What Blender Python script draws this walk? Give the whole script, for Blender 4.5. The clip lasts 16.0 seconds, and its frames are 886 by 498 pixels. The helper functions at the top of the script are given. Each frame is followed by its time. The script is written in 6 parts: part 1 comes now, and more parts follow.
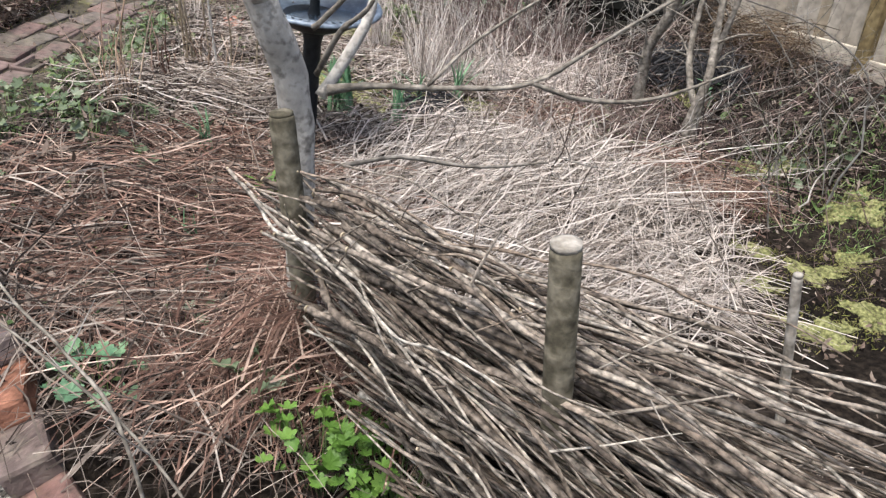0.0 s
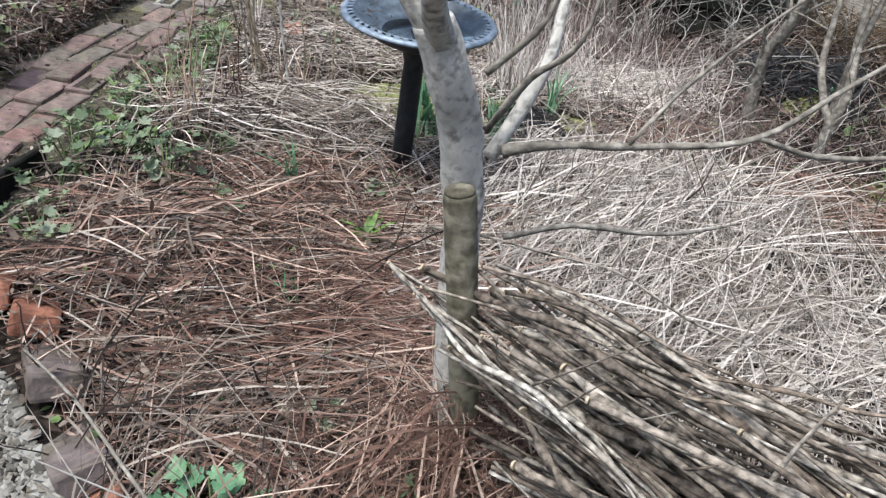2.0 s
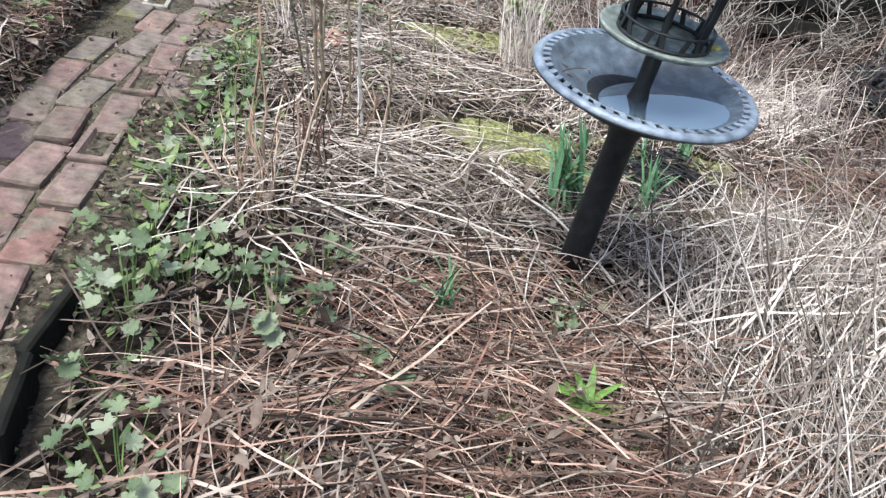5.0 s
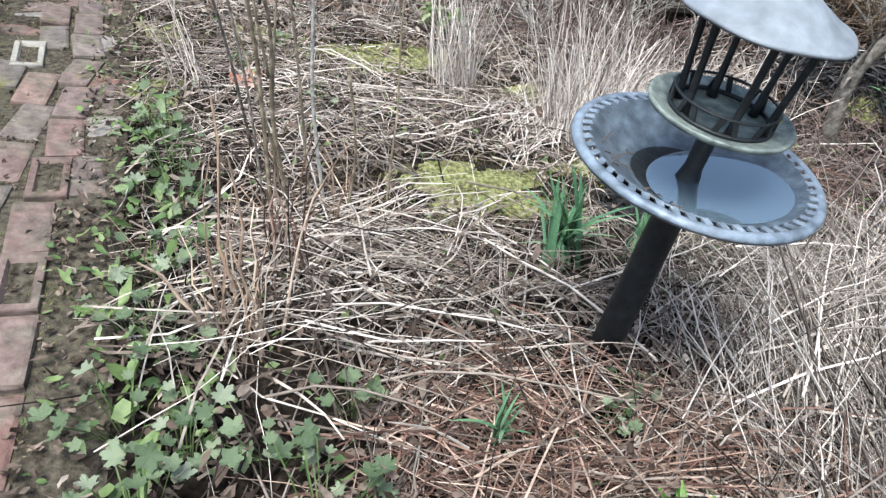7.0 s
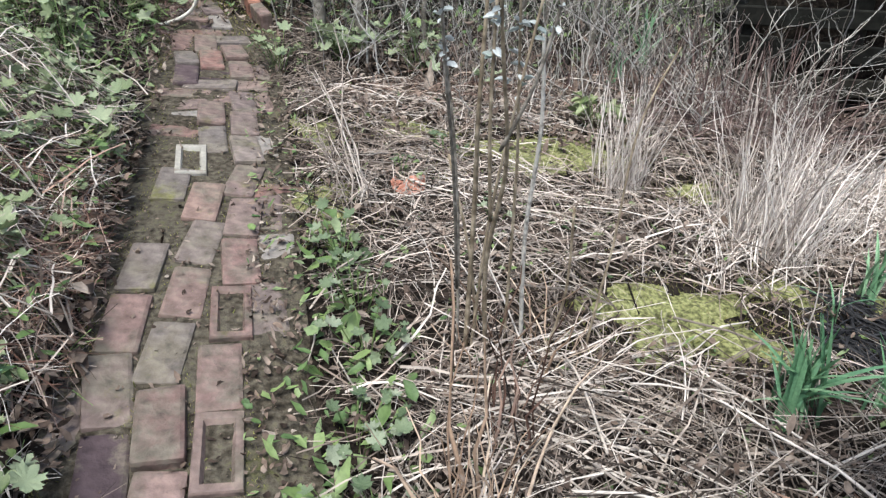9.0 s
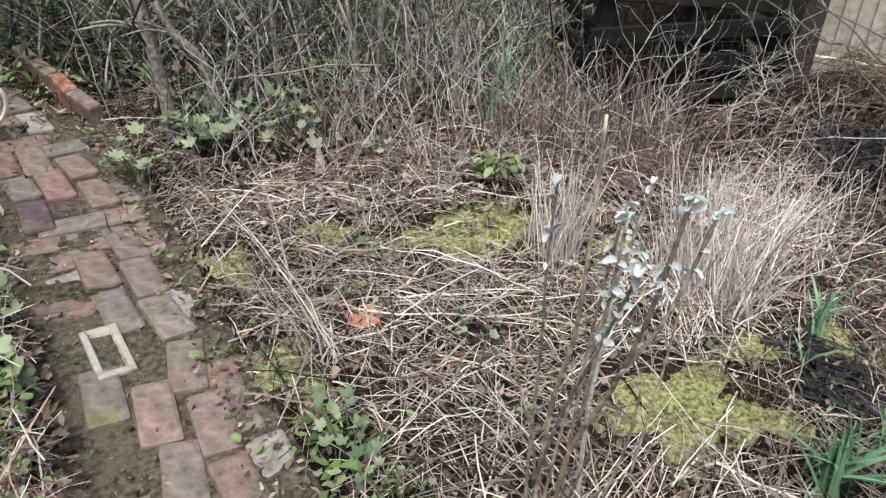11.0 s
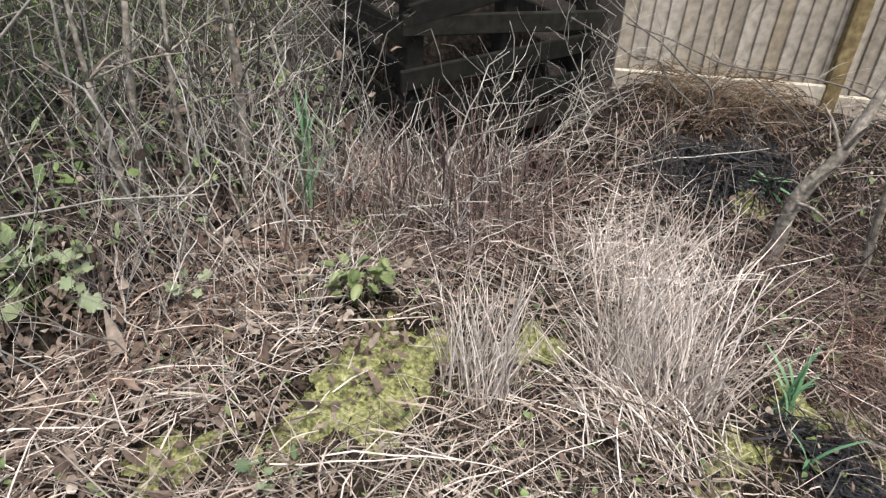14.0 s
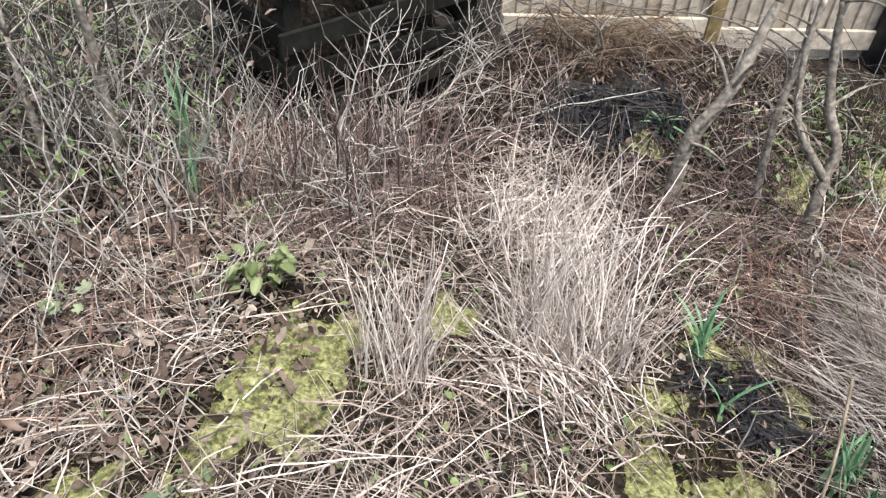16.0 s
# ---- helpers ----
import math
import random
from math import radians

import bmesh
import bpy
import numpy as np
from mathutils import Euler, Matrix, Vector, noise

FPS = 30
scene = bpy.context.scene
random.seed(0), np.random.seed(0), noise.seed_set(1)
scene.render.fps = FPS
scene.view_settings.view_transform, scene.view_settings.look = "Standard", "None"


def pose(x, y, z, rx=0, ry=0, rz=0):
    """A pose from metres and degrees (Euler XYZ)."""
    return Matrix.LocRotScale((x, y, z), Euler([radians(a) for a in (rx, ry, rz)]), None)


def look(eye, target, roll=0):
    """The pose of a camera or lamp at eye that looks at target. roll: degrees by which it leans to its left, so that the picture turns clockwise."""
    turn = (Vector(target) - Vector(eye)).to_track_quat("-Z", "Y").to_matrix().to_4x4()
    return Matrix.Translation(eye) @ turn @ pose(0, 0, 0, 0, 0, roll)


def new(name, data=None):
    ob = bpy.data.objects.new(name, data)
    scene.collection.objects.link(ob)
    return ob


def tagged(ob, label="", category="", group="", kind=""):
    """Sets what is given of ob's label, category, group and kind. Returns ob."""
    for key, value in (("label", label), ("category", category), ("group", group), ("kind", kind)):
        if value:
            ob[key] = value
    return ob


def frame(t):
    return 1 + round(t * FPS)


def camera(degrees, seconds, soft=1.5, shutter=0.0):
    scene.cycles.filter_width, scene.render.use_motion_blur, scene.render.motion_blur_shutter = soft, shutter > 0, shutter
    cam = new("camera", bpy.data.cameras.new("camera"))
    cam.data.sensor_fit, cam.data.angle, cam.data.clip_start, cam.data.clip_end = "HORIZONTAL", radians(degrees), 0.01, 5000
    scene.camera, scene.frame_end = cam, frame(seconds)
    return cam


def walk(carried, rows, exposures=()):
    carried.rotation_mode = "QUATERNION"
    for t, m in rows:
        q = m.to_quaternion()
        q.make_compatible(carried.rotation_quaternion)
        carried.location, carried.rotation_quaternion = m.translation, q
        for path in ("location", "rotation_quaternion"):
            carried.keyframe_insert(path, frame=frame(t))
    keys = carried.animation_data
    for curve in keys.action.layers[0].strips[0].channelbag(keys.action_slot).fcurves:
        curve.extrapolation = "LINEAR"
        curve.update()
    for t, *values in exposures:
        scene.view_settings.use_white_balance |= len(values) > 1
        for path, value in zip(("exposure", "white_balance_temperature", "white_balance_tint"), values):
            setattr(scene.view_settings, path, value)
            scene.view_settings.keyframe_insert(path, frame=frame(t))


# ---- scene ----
cam = camera(63.0, 16.0, soft=1.35)
METRES, EYE, TILT, LEAN, TURN = 5.3, 1.325, -28.5, -2.0, 0.0
ROWS = [
    (0.0, 0.0, 0.0, 0.0, 0.0, 0.0, 0.0),
    (0.5, -0.0359, 0.0038, 0.0054, -1.65, 0.24, -1.91),
    (1.0, -0.0488, 0.0197, 0.0128, -2.57, -2.77, -1.08),
    (1.5, -0.0521, 0.0497, 0.025, -0.8, -1.21, 0.27),
    (2.0, -0.0615, 0.0669, 0.0387, 1.68, -0.86, 0.03),
    (2.5, -0.0961, 0.081, 0.0454, 4.26, -1.38, -2.52),
    (3.0, -0.132, 0.085, 0.0614, 3.63, 0.16, -5.01),
    (3.5, -0.1587, 0.1066, 0.0691, 3.0, -1.45, -5.56),
    (4.0, -0.1795, 0.1427, 0.089, 0.42, -1.54, -4.24),
    (6.5, -0.2203, 0.2609, 0.1648, -11.96, -9.53, 7.06),
    (7.0, -0.2424, 0.2663, 0.188, -15.17, -8.42, 8.24),
    (7.5, -0.2409, 0.284, 0.2115, -16.9, -2.65, 11.75),
    (8.0, -0.247, 0.3064, 0.2254, -13.18, -4.28, 10.92),
    (8.5, -0.2689, 0.3185, 0.2271, -8.66, -3.57, 6.61),
    (11.0, -0.3567, 0.395, 0.3546, -28.05, -11.24, 16.93),
    (11.5, -0.3305, 0.4355, 0.3734, -31.52, -11.99, 18.05),
    (12.0, -0.3359, 0.4654, 0.3787, -37.03, -16.3, 19.23),
    (12.5, -0.3378, 0.4843, 0.4024, -41.42, -18.73, 19.19),
    (13.0, -0.3252, 0.5218, 0.4137, -41.43, -15.27, 20.06),
    (13.5, -0.3108, 0.5431, 0.4246, -47.6, -19.11, 21.82),
    (14.0, -0.3221, 0.568, 0.4383, -54.4, -21.01, 22.51),
    (14.5, -0.3172, 0.5721, 0.4487, -61.36, -26.43, 21.94),
    (15.0, -0.3016, 0.5761, 0.4457, -62.87, -28.69, 24.02),
    (15.5, -0.3009, 0.5804, 0.4499, -62.97, -29.32, 24.38),
    (16.0, -0.2979, 0.5777, 0.4479, -64.47, -29.65, 24.44),
]
walk(cam, [(t, pose(0, 0, EYE, TILT, LEAN, TURN) @ pose(METRES * x, METRES * y, METRES * z, 90 + pitch, roll, yaw)) for t, x, y, z, yaw, pitch, roll in ROWS],
     exposures=[(0.0, 1.39, 6450, 9), (1.0, 1.31, 5980, 6), (2.5, 1.44, 6080, 5), (4.0, 1.63, 6100, 6), (6.5, 1.67, 6080, 4), (7.5, 1.57, 5950, 3), (8.5, 1.50, 6080, 4), (11.0, 1.38, 6420, 6), (13.0, 1.47, 6650, 7), (14.5, 1.48, 6640, 8), (16.0, 1.72, 6480, 8)])

# ---- sky and sun: a bright overcast day ----
world = bpy.data.worlds.new("sky")
scene.world = world
world.use_nodes = True
wn = world.node_tree
sky = wn.nodes.new("ShaderNodeTexSky")
sky.sky_type, sky.sun_disc = "NISHITA", False
sky.sun_elevation, sky.sun_rotation = radians(70), radians(-141)
sky.air_density, sky.dust_density, sky.ozone_density = 1.0, 4.5, 0.6
bg = wn.nodes["Background"]
bg.inputs["Strength"].default_value = 0.105
wn.links.new(sky.outputs[0], bg.inputs["Color"])
sun = new("sun", bpy.data.lights.new("sun", "SUN"))
sun.data.energy, sun.data.angle, sun.data.color = 1.95, radians(30), (1.0, 0.98, 0.95)
sun.matrix_world = look((-4.0, -5.0, 17.9), (0, 0, 0))


# ---- materials ----
def mat(name, ramp, rough=0.85, by="island", scale=30.0, amount=0.35, bump=0.25, bump_scale=None, metal=0.0, spec=0.08, big=2.0, through_light=0.0, sat=1.0, mud=None):
    """A worn natural surface: its colours differ from piece to piece, with fine grain and larger stains."""
    grey = [sum(c) / 3 for c in ramp]
    ramp = [tuple(g + sat * (v - g) for v in c) for c, g in zip(ramp, grey)]
    m = bpy.data.materials.new(name)
    m.use_nodes = True
    nt = m.node_tree
    n, ln = nt.nodes, nt.links
    b = n["Principled BSDF"]
    b.inputs["Roughness"].default_value = rough
    b.inputs["Metallic"].default_value = metal
    b.inputs["Specular IOR Level"].default_value = spec
    co = n.new("ShaderNodeTexCoord")
    cr = n.new("ShaderNodeValToRGB")
    while len(cr.color_ramp.elements) < len(ramp):
        cr.color_ramp.elements.new(0.5)
    for i, (e, c) in enumerate(zip(cr.color_ramp.elements, ramp)):
        e.position, e.color = i / max(1, len(ramp) - 1), (*c, 1)
    big_noise = n.new("ShaderNodeTexNoise")
    big_noise.inputs["Scale"].default_value, big_noise.inputs["Detail"].default_value = big, 4
    ln.new(co.outputs["Object"], big_noise.inputs["Vector"])
    fine = n.new("ShaderNodeTexNoise")
    fine.inputs["Scale"].default_value, fine.inputs["Detail"].default_value = scale, 6
    ln.new(co.outputs["Object"], fine.inputs["Vector"])
    if by == "noise":
        stretch = n.new("ShaderNodeMapRange")
        stretch.inputs["From Min"].default_value, stretch.inputs["From Max"].default_value = 0.3, 0.7
        mixed = n.new("ShaderNodeMath")
        mixed.operation = "MULTIPLY_ADD"
        mixed.inputs[1].default_value = 0.5
        half = n.new("ShaderNodeMath")
        half.operation = "MULTIPLY"
        half.inputs[1].default_value = 0.5
        ln.new(fine.outputs["Fac"], half.inputs[0])
        ln.new(big_noise.outputs["Fac"], mixed.inputs[0])
        ln.new(half.outputs[0], mixed.inputs[2])
        ln.new(mixed.outputs[0], stretch.inputs["Value"])
        ln.new(stretch.outputs[0], cr.inputs[0])
    elif by == "object":
        oi = n.new("ShaderNodeObjectInfo")
        ln.new(oi.outputs["Random"], cr.inputs[0])
    else:
        ge = n.new("ShaderNodeNewGeometry")
        ln.new(ge.outputs["Random Per Island"], cr.inputs[0])
    hsv = n.new("ShaderNodeHueSaturation")
    vr = n.new("ShaderNodeMapRange")
    vr.inputs["From Min"].default_value, vr.inputs["From Max"].default_value = 0.3, 0.7
    vr.inputs["To Min"].default_value, vr.inputs["To Max"].default_value = 1 - amount, 1 + amount
    ln.new(fine.outputs["Fac"], vr.inputs["Value"])
    ln.new(vr.outputs[0], hsv.inputs["Value"])
    coat = cr.outputs[0]
    for k, (colour, size, low, high) in enumerate(mud or ()):
        ge2 = n.new("ShaderNodeNewGeometry")
        mn = n.new("ShaderNodeTexNoise")
        mn.inputs["Scale"].default_value, mn.inputs["Detail"].default_value, mn.inputs["Roughness"].default_value = size, 6, 0.65
        ln.new(ge2.outputs["Position"], mn.inputs["Vector"])
        mr = n.new("ShaderNodeMapRange")
        mr.inputs["From Min"].default_value, mr.inputs["From Max"].default_value = low, high
        ln.new(mn.outputs["Fac"], mr.inputs["Value"])
        mx2 = n.new("ShaderNodeMix")
        mx2.data_type = "RGBA"
        ln.new(mr.outputs[0], mx2.inputs["Factor"])
        ln.new(coat, mx2.inputs["A"])
        mx2.inputs["B"].default_value = (*colour, 1)
        coat = mx2.outputs["Result"]
    ln.new(coat, hsv.inputs["Color"])
    ln.new(hsv.outputs[0], b.inputs["Base Color"])
    if bump:
        bm_ = n.new("ShaderNodeBump")
        bm_.inputs["Strength"].default_value, bm_.inputs["Distance"].default_value = bump, 0.01
        bn = fine
        if bump_scale:
            bn = n.new("ShaderNodeTexNoise")
            bn.inputs["Scale"].default_value, bn.inputs["Detail"].default_value = bump_scale, 5
            ln.new(co.outputs["Object"], bn.inputs["Vector"])
        ln.new(bn.outputs["Fac"], bm_.inputs["Height"])
        ln.new(bm_.outputs[0], b.inputs["Normal"])
    if through_light:
        b.inputs["Transmission Weight"].default_value = 0.0
        tr = n.new("ShaderNodeBsdfTranslucent")
        mx = n.new("ShaderNodeMixShader")
        mx.inputs[0].default_value = through_light
        ln.new(hsv.outputs[0], tr.inputs["Color"])
        ln.new(b.outputs[0], mx.inputs[1])
        ln.new(tr.outputs[0], mx.inputs[2])
        ln.new(mx.outputs[0], n["Material Output"].inputs["Surface"])
    return m


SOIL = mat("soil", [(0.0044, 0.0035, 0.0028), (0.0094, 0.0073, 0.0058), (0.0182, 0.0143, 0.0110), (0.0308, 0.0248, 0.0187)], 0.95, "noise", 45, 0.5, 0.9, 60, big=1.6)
MUD = mat("path_mud", [(0.024, 0.020, 0.014), (0.045, 0.038, 0.028), (0.066, 0.058, 0.044), (0.045, 0.045, 0.019)], 0.9, "noise", 55, 0.45, 0.8, 90, big=5)
PALEGRASS = mat("pale_grass", [(0.190, 0.143, 0.112), (0.403, 0.330, 0.278), (0.582, 0.498, 0.431), (0.694, 0.614, 0.543), (0.325, 0.255, 0.207)], 0.7, scale=25, amount=0.25, bump=0.1, sat=0.72)
STRAW = mat("straw", [(0.075, 0.054, 0.038), (0.19, 0.145, 0.112), (0.38, 0.308, 0.244), (0.55, 0.472, 0.40), (0.48, 0.402, 0.332), (0.13, 0.096, 0.073)], 0.7, scale=25, amount=0.25, bump=0.1, sat=0.62)
BRACKEN = mat("dead_bracken", [(0.021, 0.013, 0.007), (0.052, 0.032, 0.017), (0.098, 0.062, 0.032), (0.154, 0.101, 0.056), (0.035, 0.021, 0.012)], 0.85, scale=25, amount=0.3, bump=0.1, sat=0.75)
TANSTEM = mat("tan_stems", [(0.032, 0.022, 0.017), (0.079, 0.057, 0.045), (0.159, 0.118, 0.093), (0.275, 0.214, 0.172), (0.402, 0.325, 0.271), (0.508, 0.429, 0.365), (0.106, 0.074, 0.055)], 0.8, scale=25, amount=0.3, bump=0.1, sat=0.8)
RUST = mat("rust_stems", [(0.04, 0.018, 0.012), (0.10, 0.045, 0.028), (0.20, 0.095, 0.06), (0.07, 0.034, 0.022), (0.34, 0.19, 0.125), (0.46, 0.33, 0.24)], 0.8, scale=25, amount=0.3, bump=0.1, sat=0.66)
BROWN = mat("brown_stems", [(0.009, 0.006, 0.005), (0.023, 0.016, 0.012), (0.045, 0.031, 0.023), (0.099, 0.070, 0.052), (0.153, 0.110, 0.081), (0.243, 0.184, 0.137), (0.360, 0.288, 0.225)], 0.8, scale=25, amount=0.3, bump=0.1, sat=0.62)
DARKSTEM = mat("dark_stems", [(0.043, 0.026, 0.022), (0.102, 0.055, 0.046), (0.189, 0.107, 0.087), (0.058, 0.035, 0.029), (0.435, 0.319, 0.261)], 0.7, scale=25, amount=0.3, bump=0.1, sat=0.60)
TWIG = mat("twig_bark", [(0.034, 0.029, 0.023), (0.077, 0.067, 0.054), (0.138, 0.120, 0.100), (0.310, 0.280, 0.241), (0.430, 0.396, 0.348), (0.060, 0.052, 0.040)], 0.8, scale=40, amount=0.35, bump=0.2, sat=0.60)
PALETWIG = mat("pale_bramble", [(0.16, 0.135, 0.11), (0.28, 0.25, 0.21), (0.42, 0.385, 0.33), (0.52, 0.48, 0.42), (0.10, 0.08, 0.065)], 0.75, scale=40, amount=0.3, bump=0.15, sat=0.7)
TANSTALK = mat("tan_stalk", [(0.1250, 0.0750, 0.0500), (0.2750, 0.1812, 0.1187), (0.4250, 0.3000, 0.2063), (0.5625, 0.4375, 0.3250)], 0.75, scale=35, amount=0.3, bump=0.15, sat=0.85)
HEDGETWIG = mat("hedge_twig_bark", [(0.016, 0.015, 0.011), (0.040, 0.037, 0.029), (0.084, 0.077, 0.061), (0.194, 0.176, 0.150), (0.370, 0.343, 0.301), (0.028, 0.026, 0.018), (0.062, 0.057, 0.044)], 0.85, scale=40, amount=0.35, bump=0.2, sat=0.75)
LITTER = mat("dead_leaves", [(0.022, 0.014, 0.010), (0.06, 0.038, 0.027), (0.17, 0.113, 0.08), (0.07, 0.045, 0.033), (0.22, 0.16, 0.12), (0.10, 0.066, 0.048), (0.34, 0.27, 0.21)], 0.75, scale=60, amount=0.3, bump=0.3, through_light=0.15, sat=0.70)
MOSS = mat("moss", [(0.039, 0.038, 0.015), (0.103, 0.106, 0.028), (0.174, 0.180, 0.046), (0.225, 0.231, 0.070), (0.122, 0.100, 0.054)], 0.95, "noise", 70, 0.5, 0.9, 160, big=11, sat=0.72)
MOSSTUFT = mat("moss_tufts", [(0.059, 0.066, 0.019), (0.138, 0.146, 0.039), (0.239, 0.245, 0.083), (0.239, 0.198, 0.102), (0.174, 0.191, 0.051), (0.090, 0.066, 0.036)], 0.9, scale=30, amount=0.3, bump=0, through_light=0.2)
LEAF = mat("green_leaf", [(0.058, 0.088, 0.042), (0.098, 0.135, 0.070), (0.155, 0.195, 0.112), (0.22, 0.25, 0.175)], 0.5, "object", 60, 0.25, 0.3, spec=0.4, through_light=0.2)
LEAFSTUFF = mat("low_green", [(0.0410, 0.0780, 0.0240), (0.0820, 0.1326, 0.0400), (0.1394, 0.1950, 0.0640), (0.1640, 0.2106, 0.1040)], 0.55, "island", 60, 0.25, 0.3, spec=0.4, through_light=0.2)
DAFF = mat("daffodil_leaf", [(0.072, 0.167, 0.087), (0.116, 0.225, 0.116), (0.174, 0.290, 0.160)], 0.5, "object", 40, 0.2, 0.15, spec=0.4, through_light=0.2)
BANKLEAF = mat("bank_leaf", [(0.12, 0.155, 0.075), (0.19, 0.225, 0.12), (0.26, 0.30, 0.19), (0.17, 0.215, 0.12)], 0.55, "object", 60, 0.25, 0.3, spec=0.4, through_light=0.25)
BRIGHT = mat("fresh_leaf", [(0.0702, 0.1476, 0.0240), (0.1092, 0.2132, 0.0360), (0.1482, 0.2542, 0.0560)], 0.5, "object", 40, 0.2, 0.15, spec=0.4, through_light=0.25)
SILVER = mat("silver_leaf", [(0.26, 0.30, 0.285), (0.36, 0.39, 0.385), (0.47, 0.49, 0.49), (0.22, 0.27, 0.24)], 0.6, "object", 60, 0.15, 0.2, through_light=0.2)
BARK = mat("grey_bark", [(0.171, 0.159, 0.137), (0.281, 0.261, 0.234), (0.403, 0.381, 0.345), (0.342, 0.320, 0.287), (0.232, 0.215, 0.185)], 0.8, "noise", 60, 0.35, 0.3, 120, big=22)
HEDGEBARK = mat("hedge_bark", [(0.09, 0.078, 0.064), (0.17, 0.152, 0.128), (0.27, 0.245, 0.21)], 0.85, "noise", 45, 0.35, 0.6, 70, big=14)
STICK = mat("lichened_stick", [(0.065, 0.051, 0.041), (0.117, 0.095, 0.076), (0.175, 0.149, 0.122), (0.255, 0.225, 0.189), (0.139, 0.104, 0.078), (0.319, 0.289, 0.246)], 0.85, "object", 70, 0.8, 0.6, 90, sat=0.95)
TWIGFILL = mat("packed_twigs", [(0.040, 0.031, 0.025), (0.085, 0.068, 0.054), (0.14, 0.118, 0.097), (0.22, 0.192, 0.160), (0.095, 0.072, 0.055), (0.055, 0.042, 0.033)], 0.85, scale=70, amount=0.6, bump=0.3)
CUT = mat("cut_wood", [(0.34, 0.27, 0.18), (0.44, 0.36, 0.26)], 0.8, "object", 60, 0.2, 0.2)
POSTWOOD = mat("weathered_post", [(0.05, 0.043, 0.028), (0.10, 0.087, 0.056), (0.16, 0.14, 0.098), (0.11, 0.108, 0.052)], 0.9, "noise", 40, 0.35, 0.5, big=8, sat=0.80)
POSTTOP = mat("lichened_top", [(0.16, 0.14, 0.115), (0.25, 0.228, 0.195), (0.33, 0.31, 0.275)], 0.9, "noise", 60, 0.25, 0.4, big=9)
BRICK = mat("old_brick", [(0.137, 0.072, 0.058), (0.170, 0.082, 0.065), (0.119, 0.088, 0.077), (0.148, 0.091, 0.075), (0.108, 0.086, 0.082), (0.177, 0.108, 0.085), (0.130, 0.101, 0.087), (0.112, 0.092, 0.082), (0.180, 0.134, 0.114)], 0.6, "object", 28, 0.45, 0.6, 55, sat=0.72, mud=(((0.115, 0.100, 0.080), 9.0, 0.46, 0.64), ((0.11, 0.107, 0.040), 6.5, 0.58, 0.70)))
REDBRICK = mat("red_brick", [(0.135, 0.070, 0.058), (0.167, 0.086, 0.070), (0.149, 0.088, 0.074), (0.184, 0.106, 0.086)], 0.6, "object", 28, 0.45, 0.6, 55, sat=0.62, mud=(((0.100, 0.086, 0.070), 9.0, 0.46, 0.64), ((0.09, 0.088, 0.034), 6.5, 0.60, 0.72)))
ORANGE = mat("orange_brick", [(0.1800, 0.0792, 0.0522), (0.2115, 0.1008, 0.0666), (0.1755, 0.0936, 0.0702)], 0.85, "object", 22, 0.6, 0.8, 55)
SHRUBSTEM = mat("tan_shoot", [(0.13, 0.10, 0.07), (0.22, 0.178, 0.125), (0.32, 0.27, 0.20)], 0.8, "noise", 40, 0.3, 0.4, big=10)
PURPLE = mat("purple_brick", [(0.0510, 0.0372, 0.0408), (0.0690, 0.0516, 0.0540)], 0.85, "object", 28, 0.35, 0.5, 55, mud=(((0.115, 0.098, 0.078), 9.0, 0.54, 0.66),))
PALEBRICK = mat("pale_brick", [(0.20, 0.180, 0.162), (0.17, 0.158, 0.148)], 0.9, "object", 28, 0.3, 0.5, 55, mud=(((0.115, 0.098, 0.078), 11.0, 0.50, 0.64),))
PEBBLE = mat("pebbles", [(0.0437, 0.0398, 0.0343), (0.0905, 0.0842, 0.0733), (0.1404, 0.1310, 0.1170), (0.2246, 0.2153, 0.1966), (0.0967, 0.0796, 0.0608)], 0.75, scale=40, amount=0.25, bump=0.2)
METAL = mat("slate_blue_metal", [(0.085, 0.110, 0.142), (0.125, 0.155, 0.195), (0.170, 0.205, 0.250), (0.150, 0.180, 0.205)], 0.52, "noise", 34, 0.3, 0.2, 120, metal=0.25, spec=0.5, big=8)
METALDARK = mat("black_metal", [(0.012, 0.014, 0.016), (0.025, 0.028, 0.03)], 0.5, "noise", 30, 0.3, 0.2, 120, metal=0.3, spec=0.4, big=6)
ROOFMETAL = mat("grey_roof_metal", [(0.125, 0.140, 0.160), (0.155, 0.172, 0.194), (0.19, 0.208, 0.232)], 0.6, "noise", 25, 0.2, 0.15, 90, metal=0.1, spec=0.4, big=5)
FENCEWOOD = mat("fence_board", [(0.215, 0.182, 0.140), (0.275, 0.240, 0.192), (0.330, 0.292, 0.240), (0.240, 0.195, 0.135)], 0.85, "object", 22, 0.3, 0.3, big=3, sat=0.85)
FENCEPOST = mat("fence_post", [(0.115, 0.085, 0.042), (0.16, 0.122, 0.062), (0.20, 0.155, 0.085)], 0.85, "noise", 25, 0.3, 0.3, big=4)
VERDIGRIS = mat("weathered_green_metal", [(0.075, 0.092, 0.088), (0.115, 0.138, 0.128), (0.165, 0.190, 0.172), (0.22, 0.235, 0.20)], 0.62, "noise", 45, 0.3, 0.25, 140, metal=0.15, spec=0.4, big=9)
LICHEN = mat("yellow_lichen", [(0.30, 0.27, 0.06), (0.42, 0.38, 0.11)], 0.95, "noise", 90, 0.4, 0.8)
RAILWOOD = mat("fence_rail", [(0.30, 0.255, 0.19), (0.38, 0.335, 0.265)], 0.85, "object", 22, 0.3, 0.3, sat=0.85)
